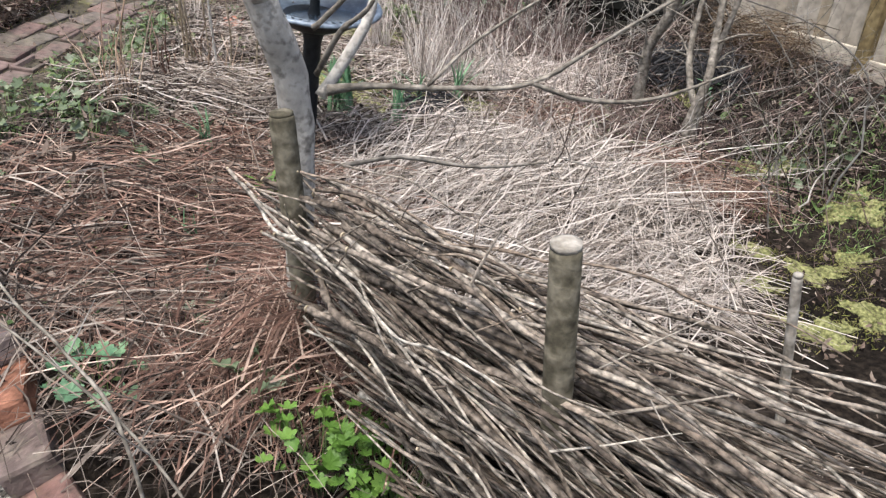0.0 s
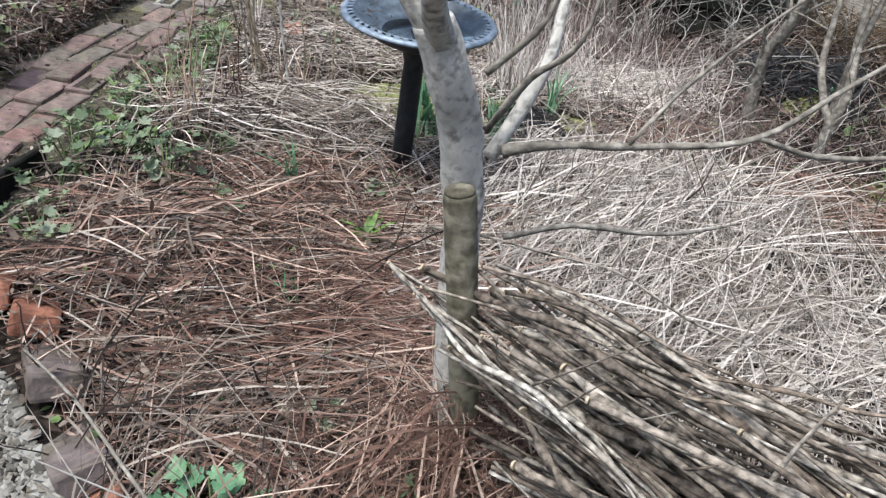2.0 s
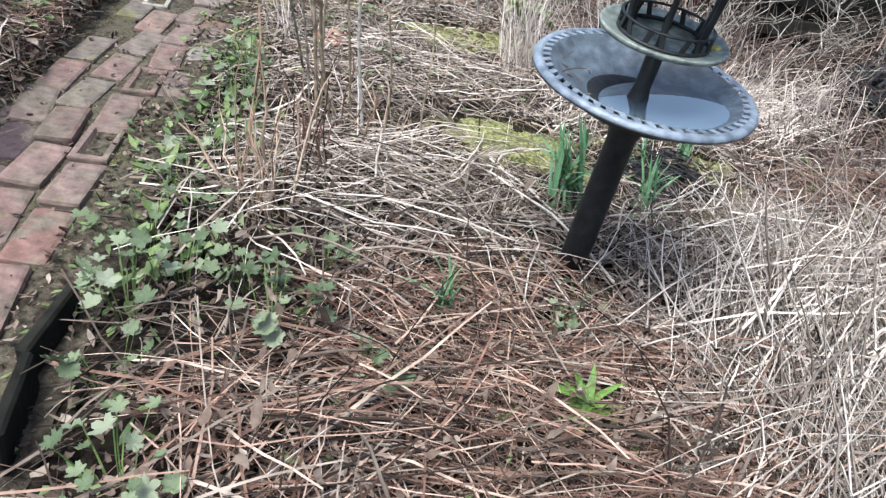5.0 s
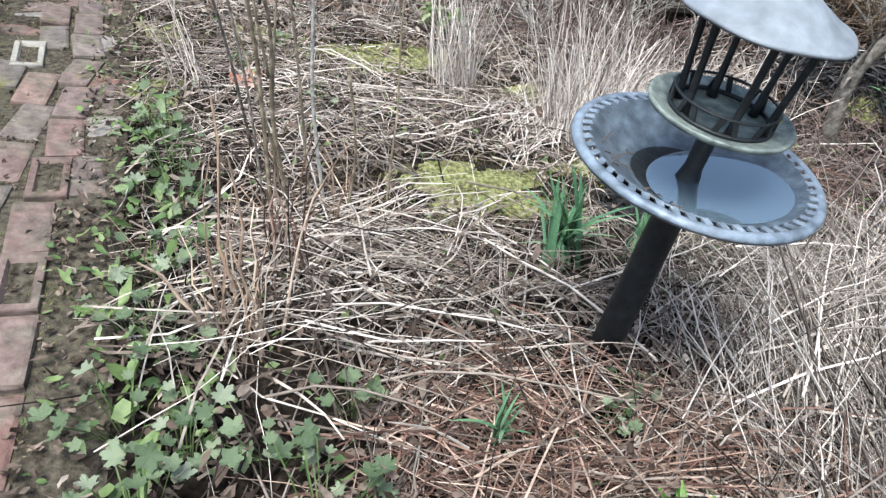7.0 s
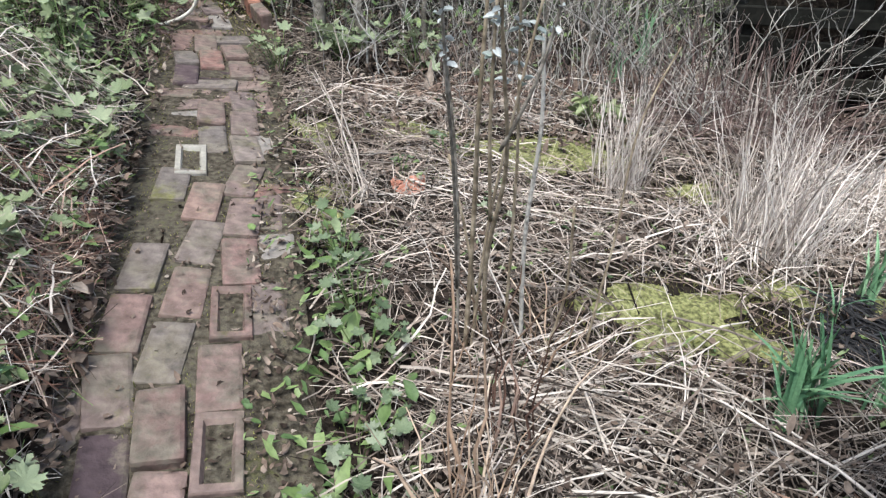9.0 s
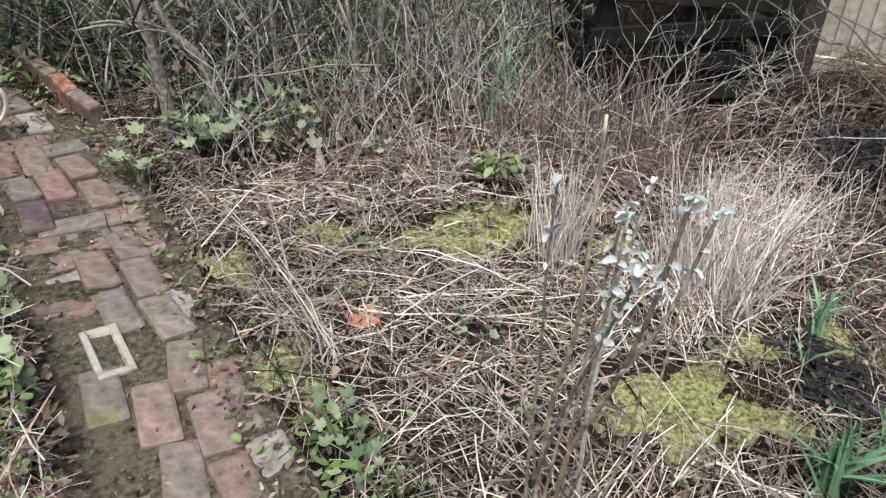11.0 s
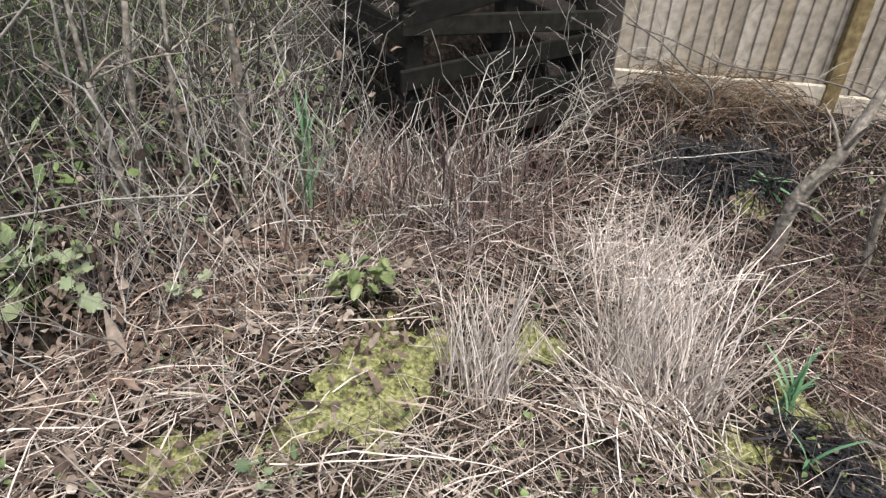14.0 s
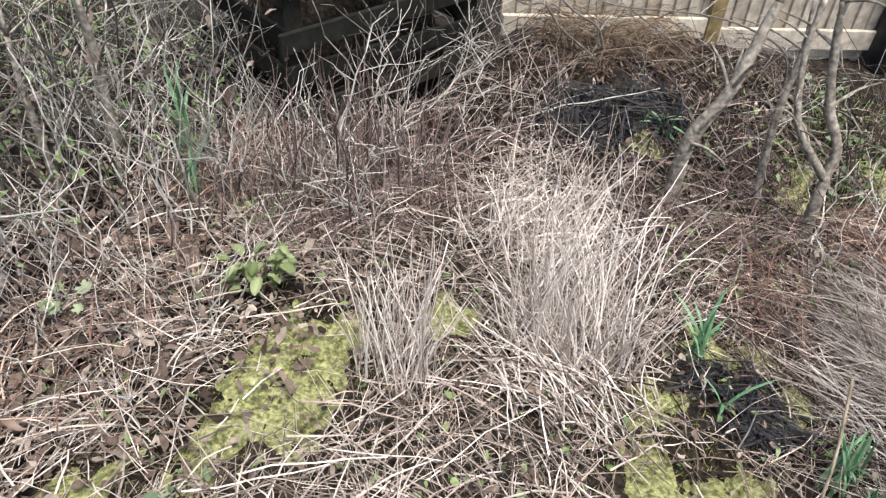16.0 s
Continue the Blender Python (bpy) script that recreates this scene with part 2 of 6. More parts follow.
# dark old wood; on the bin its shade is put into this near-black too
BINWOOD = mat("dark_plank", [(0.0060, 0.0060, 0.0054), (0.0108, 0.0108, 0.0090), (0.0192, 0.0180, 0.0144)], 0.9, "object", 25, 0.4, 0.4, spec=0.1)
TERRACOTTA = mat("terracotta", [(0.48, 0.20, 0.14), (0.58, 0.28, 0.20)], 0.85, "noise", 40, 0.25, 0.3, big=15)
HOSE = mat("pale_hose", [(0.55, 0.53, 0.47), (0.66, 0.64, 0.58)], 0.5, "noise", 20, 0.15, 0.1)
LAWN = mat("lawn_blades", [(0.10, 0.17, 0.05), (0.17, 0.25, 0.09), (0.26, 0.32, 0.15)], 0.7, scale=30, amount=0.25, bump=0)
WATER = bpy.data.materials.new("water")
WATER.use_nodes = True
wb = WATER.node_tree.nodes["Principled BSDF"]
wb.inputs["Base Color"].default_value, wb.inputs["Roughness"].default_value = (0.06, 0.085, 0.11, 1), 0.02
wb.inputs["IOR"].default_value, wb.inputs["Specular IOR Level"].default_value = 1.9, 1.0

FROGPALE = mat("pale_frogged_brick", [(0.225, 0.214, 0.188), (0.270, 0.255, 0.225)], 0.9, "object", 28, 0.3, 0.5, 55, mud=(((0.14, 0.122, 0.10), 14.0, 0.54, 0.66),))
# near-black green: the hedge's inner shade is put into this leaf colour
SHADELEAF = mat("dark_hedge_leaf", [(0.012, 0.020, 0.009), (0.024, 0.036, 0.015), (0.042, 0.058, 0.025), (0.03, 0.026, 0.015)], 0.5, scale=40, amount=0.3, bump=0.2, through_light=0.15)
BOWLMETAL = mat("dark_blue_bowl", [(0.045, 0.060, 0.078), (0.068, 0.087, 0.110), (0.098, 0.120, 0.146)], 0.5, "noise", 34, 0.35, 0.2, 120, metal=0.2, spec=0.5, big=8)
FRESH = mat("fresh_broad_leaf", [(0.085, 0.115, 0.042), (0.135, 0.170, 0.068), (0.20, 0.235, 0.11)], 0.5, "object", 40, 0.2, 0.15, spec=0.4, through_light=0.25)
BLACK = mat("charred_wood", [(0.008, 0.008, 0.009), (0.018, 0.018, 0.02), (0.035, 0.035, 0.038)], 0.45, scale=30, amount=0.3, bump=0.2)
SINGLE = {}


def singly(m):
    """The same material for stems that are objects of their own: its colour goes by the object."""
    if m.name not in SINGLE:
        c = m.copy()
        c.name = m.name + "_single"
        nt = c.node_tree
        oi = nt.nodes.new("ShaderNodeObjectInfo")
        for l in list(nt.links):
            if l.from_socket.name == "Random Per Island":
                nt.links.new(oi.outputs["Random"], l.to_socket)
        SINGLE[m.name] = c
    return SINGLE[m.name]


# ---- the lie of the land ----
rng = np.random.default_rng(7)
FX, FY, FN = 1.93, 4.72, np.array((0.898, 0.44))      # a point of the fence's line, and the way it faces away


def bumps(x, y, s, seed=0.0):
    """Soft unevenness, about -1 to 1, with waves of about s metres."""
    k = 2 * math.pi / s
    return (np.sin(k * (x * 0.8 + y * 0.6) + seed) * np.cos(k * (y * 0.9 - x * 0.45) + 2.1 * seed)
            + 0.6 * np.sin(2.3 * k * (x * 0.3 - y * 0.95) + 1.7 + seed) + 0.4 * np.sin(3.7 * k * (x + 0.35 * y) + 0.6 * seed)) / 2


def smooth(v, a, b):
    u = np.clip((v - a) / (b - a), 0, 1)
    return u * u * (3 - 2 * u)


EDGE_X = (-9.0, -1.72, -1.5, -1.28, -1.05, -0.85, -0.6, -0.1, 0.4, 1.0, 3.0)
EDGE_Y = (1.70, 1.70, 1.72, 1.62, 1.34, 1.10, 0.92, 0.72, 0.30, -0.3, -1.5)


def gravel_depth(x, y):
    """How far a place lies on the gravel's side of its edge (metres, about)."""
    return np.interp(x, EDGE_X, EDGE_Y) - y


def land(x, y, dirt=True):
    x, y = np.asarray(x, float), np.asarray(y, float)
    xs, ys = 6 * np.tanh(x / 6), 7 * np.tanh(y / 7)
    z = 0.0398 - 0.1422 * (xs + 0.1828) + 0.0624 * (ys - 0.0802)
    to_fence = (FX - x) * FN[0] + (FY - y) * FN[1]
    z = z + 0.43 * smooth(-to_fence, -1.15, -0.02) * smooth(y, 1.2, 3.0) * (1 - smooth(y, 4.75, 5.15))
    z = z - 0.10 * smooth(gravel_depth(x, y), 0.0, 0.10)
    on_path = smooth(x, -2.16, -2.08) * (1 - smooth(x, -1.66, -1.58)) * smooth(y, 1.66, 1.74)
    on_gravel = smooth(gravel_depth(x, y), -0.05, 0.05)
    if dirt:
        z = z + on_path * (0.003 * bumps(x, y, 0.43, 4.0) + 0.002 * bumps(x, y, 0.13, 1.0) + 0.001)
    rough = (1 - on_path) * (1 - 0.8 * on_gravel)
    z = z + rough * (0.028 * bumps(x, y, 1.3) + 0.012 * bumps(x, y, 0.37, 1.3))
    z = z + 0.20 * smooth(-x, 2.12, 2.5) * smooth(y, 1.6, 2.2)
    return z


def part(name, bm, material, parent, label=""):
    me = bpy.data.meshes.new(name)
    bm.to_mesh(me)
    bm.free()
    me.materials.append(material)
    ob = new(name, me)
    ob.parent = parent
    if label:
        tagged(ob, label)
    return ob


def raw_mesh(name, verts, faces, material, flat=True):
    """One mesh from arrays of corners and of faces, all with the same number of corners."""
    me = bpy.data.meshes.new(name)
    v, f = np.asarray(verts, np.float32).reshape(-1, 3), np.asarray(faces, np.int32)
    k = f.shape[1]
    me.vertices.add(len(v))
    me.vertices.foreach_set("co", v.ravel())
    me.loops.add(f.size)
    me.loops.foreach_set("vertex_index", f.ravel())
    me.polygons.add(len(f))
    me.polygons.foreach_set("loop_start", np.arange(0, f.size, k, dtype=np.int32))
    me.polygons.foreach_set("use_smooth", np.full(len(f), not flat))
    me.update(calc_edges=True)
    me.materials.append(material)
    return me


def tubes(name, lines, radii, material, sides=3):
    """Many thin tapering stems in one mesh. lines: (n, k, 3) places; radii: (n, k)."""
    lines, radii = np.asarray(lines), np.asarray(radii)
    n, k, _ = lines.shape
    tan = np.gradient(lines, axis=1)
    tan /= np.linalg.norm(tan, axis=2, keepdims=True) + 1e-9
    ref = np.where(np.abs(tan[..., 2:3]) > 0.9, np.array([1.0, 0, 0]), np.array([0, 0, 1.0]))
    a = np.cross(tan, ref)
    a /= np.linalg.norm(a, axis=2, keepdims=True) + 1e-9
    b = np.cross(tan, a)
    ang = np.arange(sides) * 2 * math.pi / sides
    ring = lines[:, :, None] + radii[:, :, None, None] * (a[:, :, None] * np.cos(ang)[:, None] + b[:, :, None] * np.sin(ang)[:, None])
    idx = np.arange(n * k * sides).reshape(n, k, sides)
    nxt = np.roll(idx, -1, axis=2)
    f = np.stack([idx[:, :-1], nxt[:, :-1], nxt[:, 1:], idx[:, 1:]], axis=-1).reshape(-1, 4)
    return raw_mesh(name, ring, f, material, flat=sides < 5)


def stuff(name, me, label, category):
    return tagged(new(name, me), label, category, kind="stuff")


PLANTS = [(-0.86, 2.60, 0.04), (-0.43, 3.22, 0.09), (0.13, 3.64, 0.04), (-0.08, 3.54, 0.04), (-0.20, 3.20, 0.09), (-0.58, 2.34, 0.06), (-0.74, 1.98, 0.04), (-1.26, 2.55, 0.09), (-1.50, 2.56, 0.08), (-1.46, 2.12, 0.08),
          (-1.02, 2.46, 0.04), (-1.40, 2.70, 0.06), (-1.56, 2.82, 0.07), (-1.22, 2.72, 0.05), (-0.60, 2.62, 0.05), (-1.48, 3.90, 0.07), (-1.46, 3.66, 0.07), (-1.46, 3.48, 0.08), (-1.52, 3.20, 0.08), (-0.06, 1.09, 0.07),
          (-0.22, 1.13, 0.06), (-0.75, 1.30, 0.08), (-0.26, 4.92, 0.14), (-1.05, 5.50, 0.11), (-0.86, 5.62, 0.08), (-0.95, 4.12, 0.05), (1.46, 4.20, 0.22), (0.0, 3.46, 0.17)]


def clear(px, py, slack=0.06):
    """Stems that keep off the path and the gravel, but for a few that stray."""
    ok = (gravel_depth(px, py) < np.where(px < -1.0, -0.06, slack)).all(1) & ~((px > -2.10 + slack) & (px < -1.62 - slack) & (py > 1.6)).any(1)
    ok |= rng.random(len(ok)) < 0.03
    for x, y, r in PLANTS:
        ok &= (np.hypot(px - x, py - y) > r).all(1) | (rng.random(len(ok)) < 0.2)
    for x, y, rx, ry, _ in MOSS_SPOTS:
        ok &= ((((px - x) / rx) ** 2 + ((py - y) / ry) ** 2) > 0.8).all(1) | (rng.random(len(ok)) < 0.62)
    return ok


def lying(n, where, length, radius, heading, spread, lift, arch=0.05, k=5, wild=0.35):
    """Stems that lie over one another on the ground. where(n): places; heading: degrees; lift: how high they lie."""
    x, y = where(n)
    L = length * (0.35 + 1.1 * rng.random(n) ** 1.4)
    h = np.radians(heading + spread * rng.standard_normal(n))
    bend = rng.standard_normal(n) * 0.16
    s = np.linspace(-0.5, 0.5, k)
    hh = h[:, None] + bend[:, None] * s
    kink = 0.011 * rng.standard_normal((2, n, k))
    px = x[:, None] + L[:, None] * (s * np.cos(hh) + kink[0])
    py = y[:, None] + L[:, None] * (s * np.sin(hh) + kink[1])
    tilt = rng.standard_normal(n) * wild * 0.3
    base = lift * rng.random(n) ** 1.3
    pz = land(px, py) + base[:, None] + np.abs(tilt[:, None] * L[:, None]) * (s + 0.5) * 0.8 + 0.5 * arch * (0.25 - s ** 2) * 4 * rng.random(n)[:, None]
    r = radius * (0.30 + 1.0 * rng.random(n) ** 2.6)[:, None] * np.linspace(1.1, 0.6, k)
    m = clear(px, py)
    return np.stack([px, py, pz], -1)[m], r[m]


def rising(n, where, length, radius, lean=0.25, lean_to=None, k=5, droop=0.25, kink=0.03):
    """Stems that grow out of the ground and lean."""
    x, y = where(n)
    L = length * (0.3 + 0.9 * rng.random(n))
    lx, ly = lean * rng.standard_normal(n), lean * rng.standard_normal(n)
    if lean_to:
        lx, ly = lx + lean_to[0], ly + lean_to[1]
    s = np.linspace(0, 1, k)
    wob = kink * rng.standard_normal((2, n, k)) * np.minimum(1, 3 * s)
    px = x[:, None] + L[:, None] * (lx[:, None] * (s + droop * s ** 2) + wob[0])
    py = y[:, None] + L[:, None] * (ly[:, None] * (s + droop * s ** 2) + wob[1])
    up = np.sqrt(np.clip(1 - np.minimum(0.85, lx ** 2 + ly ** 2), 0.1, 1))
    pz = land(x, y)[:, None] - 0.02 + L[:, None] * up[:, None] * (s - 0.25 * droop * s ** 3)
    r = radius * (0.4 + 1.0 * rng.random(n) ** 1.7)[:, None] * np.linspace(1.1, 0.45, k)
    return np.stack([px, py, pz], -1), r


def branchlets(lines, radii, each, length, k=5, kink=0.05):
    """Side twigs that spring from stems, alternately and at an angle."""
    n, kk, _ = lines.shape
    idx = np.repeat(np.arange(n), each)
    t = rng.uniform(0.25, 0.95, len(idx)) * (kk - 1)
    a, fr = np.minimum(t.astype(int), kk - 2), (t % 1)[:, None]
    start = lines[idx, a] * (1 - fr) + lines[idx, a + 1] * fr
    d = lines[idx, a + 1] - lines[idx, a]
    d /= np.linalg.norm(d, axis=1, keepdims=True)
    side = rng.standard_normal(d.shape)
    side[:, 2] = np.abs(side[:, 2]) * 0.4
    d = d * 0.6 + side / np.linalg.norm(side, axis=1, keepdims=True)
    L = length * (0.3 + 0.9 * rng.random(len(idx)))
    s = np.linspace(0, 1, k)
    P = start[:, None] + d[:, None] * (L[:, None] * s)[..., None] + kink * L[:, None, None] * rng.standard_normal((len(idx), k, 3)) * s[:, None]
    P[..., 2] = np.maximum(P[..., 2], land(P[..., 0], P[..., 1]) + 0.01)
    r0 = radii[idx, a] * 0.62
    return P, r0[:, None] * np.linspace(1, 0.4, k)


def blob(cx, cy, rx, ry, turn=0.0, fall=1.0):
    """Places scattered round a spot of the plan, thinning outwards."""
    def f(n):
        r = rng.random(n) ** (0.5 * fall)
        a = rng.random(n) * 2 * math.pi
        u, v = rx * r * np.cos(a), ry * r * np.sin(a)
        c, s = math.cos(radians(turn)), math.sin(radians(turn))
        return cx + u * c - v * s, cy + u * s + v * c
    return f


def box(x0, x1, y0, y1, keep=None):
    def f(n):
        x, y = rng.uniform(x0, x1, 4 * n), rng.uniform(y0, y1, 4 * n)
        if keep is not None:
            m = keep(x, y)
            x, y = x[m], y[m]
            while len(x) < n:
                x, y = np.concatenate([x, x]), np.concatenate([y, y])
        return x[:n], y[:n]
    return f


MOSS_SPOTS = [(-1.50, 4.22, 0.13, 0.20, 0), (-0.56, 3.63, 0.31, 0.21, 10), (-0.62, 4.67, 0.36, 0.21, 20), (-0.36, 4.64, 0.17, 0.15, 0), (-0.06, 4.38, 0.13, 0.11, 0), (0.30, 3.42, 0.10, 0.08, 0),
              (-0.12, 3.72, 0.14, 0.10, 0), (0.22, 3.60, 0.14, 0.09, 30), (-0.38, 3.48, 0.20, 0.10, -20), (1.88, 2.92, 0.16, 0.12, 0),
              (1.60, 2.18, 0.12, 0.10, 20), (1.36, 2.06, 0.17, 0.09, 10), (1.50, 2.45, 0.15, 0.10, 0), (1.72, 2.60, 0.13, 0.08, 40), (1.30, 2.55, 0.10, 0.07, 0),
              (1.45, 4.05, 0.14, 0.10, 0), (-1.48, 4.75, 0.10, 0.16, 0), (0.10, 3.30, 0.12, 0.08, 0), (-1.10, 4.85, 0.16, 0.10, 0), (1.6, 3.3, 0.2, 0.1, 0), (-1.72, 1.60, 0.22, 0.05, 0), (1.20, 2.30, 0.12, 0.06, 0)]


def open_soil(x, y):
    """Away from path, gravel and moss."""
    m = ~((x > -2.12) & (x < -1.60) & (y > 1.6)) & (gravel_depth(x, y) < 0.02)
    for cx, cy, rx, ry, _ in MOSS_SPOTS:
        m &= ((x - cx) / rx) ** 2 + ((y - cy) / ry) ** 2 > 0.55
    return m


# ---- ground ----
def ground_axis(lo, hi, step):
    mid = np.arange(lo, hi + step / 2, step)
    out = np.array([0.3, 0.8, 1.6, 3, 6, 12, 30, 80, 200, 500])
    return np.concatenate([lo - out[::-1], mid, hi + out])


gx, gy = ground_axis(-4.5, 5.0, 0.035), ground_axis(-2.5, 10.0, 0.035)
GX, GY = np.meshgrid(gx, gy)
GZ = land(GX, GY)
nx, ny = len(gx), len(gy)
gi = np.arange(nx * ny).reshape(ny, nx)
gf = np.stack([gi[:-1, :-1], gi[:-1, 1:], gi[1:, 1:], gi[1:, :-1]], -1).reshape(-1, 4)
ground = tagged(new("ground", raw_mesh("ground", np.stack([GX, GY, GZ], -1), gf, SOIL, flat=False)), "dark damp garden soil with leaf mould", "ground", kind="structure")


def empty(name, x, y, z, label, category, group="", m=None):
    ob = new(name)
    ob.empty_display_size = 0.1
    ob.matrix_world = m if m is not None else Matrix.Translation((x, y, z))
    return tagged(ob, label, category, group)


def lathe(profile, n=32, close=False):
    """A turned shape about z from (radius, height) pairs."""
    bm = bmesh.new()
    rings = [[bm.verts.new((r * math.cos(2 * math.pi * i / n), r * math.sin(2 * math.pi * i / n), z)) for i in range(n)] for r, z in profile]
    pairs = list(zip(rings, rings[1:])) + ([(rings[-1], rings[0])] if close else [])
    for a, b in pairs:
        for i in range(n):
            bm.faces.new((a[i], a[(i + 1) % n], b[(i + 1) % n], b[i])).smooth = True
    if not close:
        bm.faces.new(rings[0][::-1])
        bm.faces.new(rings[-1])
    bmesh.ops.recalc_face_normals(bm, faces=bm.faces)
    return bm


def limb(points, radii, sides=10, knots=0.0, lumps=14):
    """A limb of a tree: a tapering tube through points, with lumps in its bark."""
    P = [Vector(p) for p in points]
    Q, R = [], []
    for i in range(len(P) - 1):
        p0, p1, p2, p3 = P[max(0, i - 1)], P[i], P[i + 1], P[min(len(P) - 1, i + 2)]
        for j in range(5):
            t = j / 5
            Q.append(0.5 * ((2 * p1) + (p2 - p0) * t + (2 * p0 - 5 * p1 + 4 * p2 - p3) * t * t + (3 * p1 - p0 - 3 * p2 + p3) * t ** 3))
            R.append(radii[i] * (1 - t) + radii[i + 1] * t)
    Q.append(P[-1])
    R.append(radii[-1])
    bm = bmesh.new()
    rings = []
    for i, (q, r) in enumerate(zip(Q, R)):
        tan = (Q[min(i + 1, len(Q) - 1)] - Q[max(0, i - 1)]).normalized()
        a = tan.cross(Vector((0.3, 1, 0.2))).normalized()
        b = tan.cross(a)
        ring = []
        for j in range(sides):
            w = 2 * math.pi * j / sides
            o = a * math.cos(w) + b * math.sin(w)
            rr = r * (1 + knots * noise.noise(q * lumps + o * 1.5))
            ring.append(bm.verts.new(q + o * rr))
        rings.append(ring)
    for u, v in zip(rings, rings[1:]):
        for j in range(sides):
            bm.faces.new((u[j], u[(j + 1) % sides], v[(j + 1) % sides], v[j])).smooth = True
    bm.faces.new(rings[0][::-1])
    bm.faces.new(rings[-1])
    return bm


def block(sx, sy, sz, bevel=0.006, seg=1, rough=0.0, seed=0):
    """A box with worn edges, its base at z = 0."""
    bm = bmesh.new()
    bmesh.ops.create_cube(bm, size=1)
    for v in bm.verts:
        v.co = Vector((v.co.x * sx, v.co.y * sy, (v.co.z + 0.5) * sz))
    if bevel:
        bmesh.ops.bevel(bm, geom=list(bm.edges), offset=bevel, segments=seg, affect="EDGES", profile=0.6)
    if rough:
        for v in bm.verts:
            v.co += rough * noise.noise_vector(v.co * 22 + Vector((seed * 3.7, seed, 0)))
    return bm


def gz(x, y):
    return float(land(x, y))


# ---- bird bath with a roofed feeder above its dish ----
def bird_bath():
    axis = Vector((0.133, -0.125, 1.0)).normalized()
    turn = axis.to_track_quat("Z", "Y").to_matrix().to_4x4()
    base = Vector((-0.5114, 2.7932, 0.3682)) - axis * 0.165
    top = empty("bird_bath", 0, 0, 0, "dark slate metal bird bath with water and roofed feeder", "bird bath", m=Matrix.Translation(base) @ turn)
    part("pole", lathe([(0.036, 0), (0.035, 0.3), (0.033, 0.50), (0.040, 0.53), (0.060, 0.556), (0.085, 0.570)], 24), METALDARK, top, "black metal pole")
    # the dish: a bowl, a ring of slots round it and a plain turned-down lip
    d, curve = 0.581, 0.34
    sag = lambda r: d + curve - math.sqrt(curve * curve - r * r)
    inside = [(r, sag(r)) for r in (0.012, 0.05, 0.09, 0.125, 0.155, 0.18, 0.198, 0.210)]
    part("bowl", lathe(inside + [(0.212, d + 0.0745), (0.212, d + 0.069)] + [(r, z - 0.004) for r, z in inside[::-1]], 72, close=True), BOWLMETAL, top)
    # the shade below the bowl is put into this part's black colour
    part("underside", lathe([(r, sag(r) - 0.008 - 0.024 * (1 - (r / 0.212) ** 4)) for r in (0.020, 0.09, 0.15, 0.19, 0.207)] + [(0.207, d + 0.0615), (0.15, sag(0.15) - 0.0055), (0.020, d - 0.004)], 64, close=True), METALDARK, top, "black painted underside")
    part("lip", lathe([(0.2265, d + 0.0735), (0.234, d + 0.0755), (0.242, d + 0.0735), (0.247, d + 0.067), (0.246, d + 0.061), (0.241, d + 0.067), (0.2265, d + 0.069)], 72, close=True), METAL, top)
    lattice = bmesh.new()
    for i in range(50):
        bmesh.ops.create_cube(lattice, size=1, matrix=Matrix.Rotation(2 * math.pi * i / 50, 4, "Z") @ Matrix.Translation((0.2193, 0, d + 0.0715)) @ Matrix.Rotation(radians(28), 4, "Z") @ Matrix.Diagonal((0.020, 0.0135, 0.005, 1)))
    part("rim_lattice", lattice, METAL, top)
    up = (turn.inverted() @ Vector((0, 0, 1, 0))).to_3d()
    disc = bmesh.new()
    bmesh.ops.create_circle(disc, cap_ends=True, segments=64, radius=0.138)
    water = part("water", disc, WATER, top, "still clear rainwater mirroring the sky")
    water.matrix_basis = Matrix.Translation(Vector((0, 0, d + curve)) - up * (curve - 0.030)) @ turn.inverted()
    for i in range(16):
        a, r = random.gauss(2.6, 0.5), random.uniform(0.10, 0.19)
        q = Vector((r * math.cos(a), r * math.sin(a), sag(r) + 0.003))
        v = Vector((random.gauss(0, 0.02), random.gauss(0, 0.02), random.uniform(0.002, 0.010)))
        part("caught_twig", limb([q, q + v * 0.5 + Vector((0.003, 0, 0.002)), q + v], [0.0016, 0.0013, 0.0008], 5), BROWN, top, "bits of dead twig lying in the bowl")
    part("stem", lathe([(0.030, d + 0.001), (0.031, d + 0.010), (0.024, d + 0.022), (0.018, d + 0.05), (0.019, d + 0.125), (0.028, d + 0.142), (0.050, d + 0.150)], 18), METALDARK, top, "black metal stem")
    t = d + 0.1545
    part("tray", lathe([(0.006, t + 0.003), (0.088, t + 0.004), (0.094, t + 0.012), (0.104, t + 0.013), (0.128, t + 0.020), (0.1345, t + 0.023), (0.1375, t + 0.019), (0.134, t + 0.011), (0.108, t + 0.002), (0.085, t - 0.006), (0.006, t - 0.008)], 56, close=True), VERDIGRIS, top, "green weathered metal feeder tray")
    crust = bmesh.new()
    bmesh.ops.create_icosphere(crust, subdivisions=2, radius=1, matrix=Matrix.Rotation(radians(-62), 4, "Z") @ Matrix.Translation((0.108, 0, t + 0.014)) @ Matrix.Diagonal((0.013, 0.010, 0.006, 1)))
    for v in crust.verts:
        v.co += 0.004 * noise.noise_vector(v.co * 90)
    part("lichen", crust, LICHEN, top, "yellow lichen crust")
    gallery = part("gallery", lathe([(0.092, t + 0.046), (0.096, t + 0.049), (0.100, t + 0.046), (0.096, t + 0.043)], 44, close=True), METALDARK, top, "black pierced metal gallery")
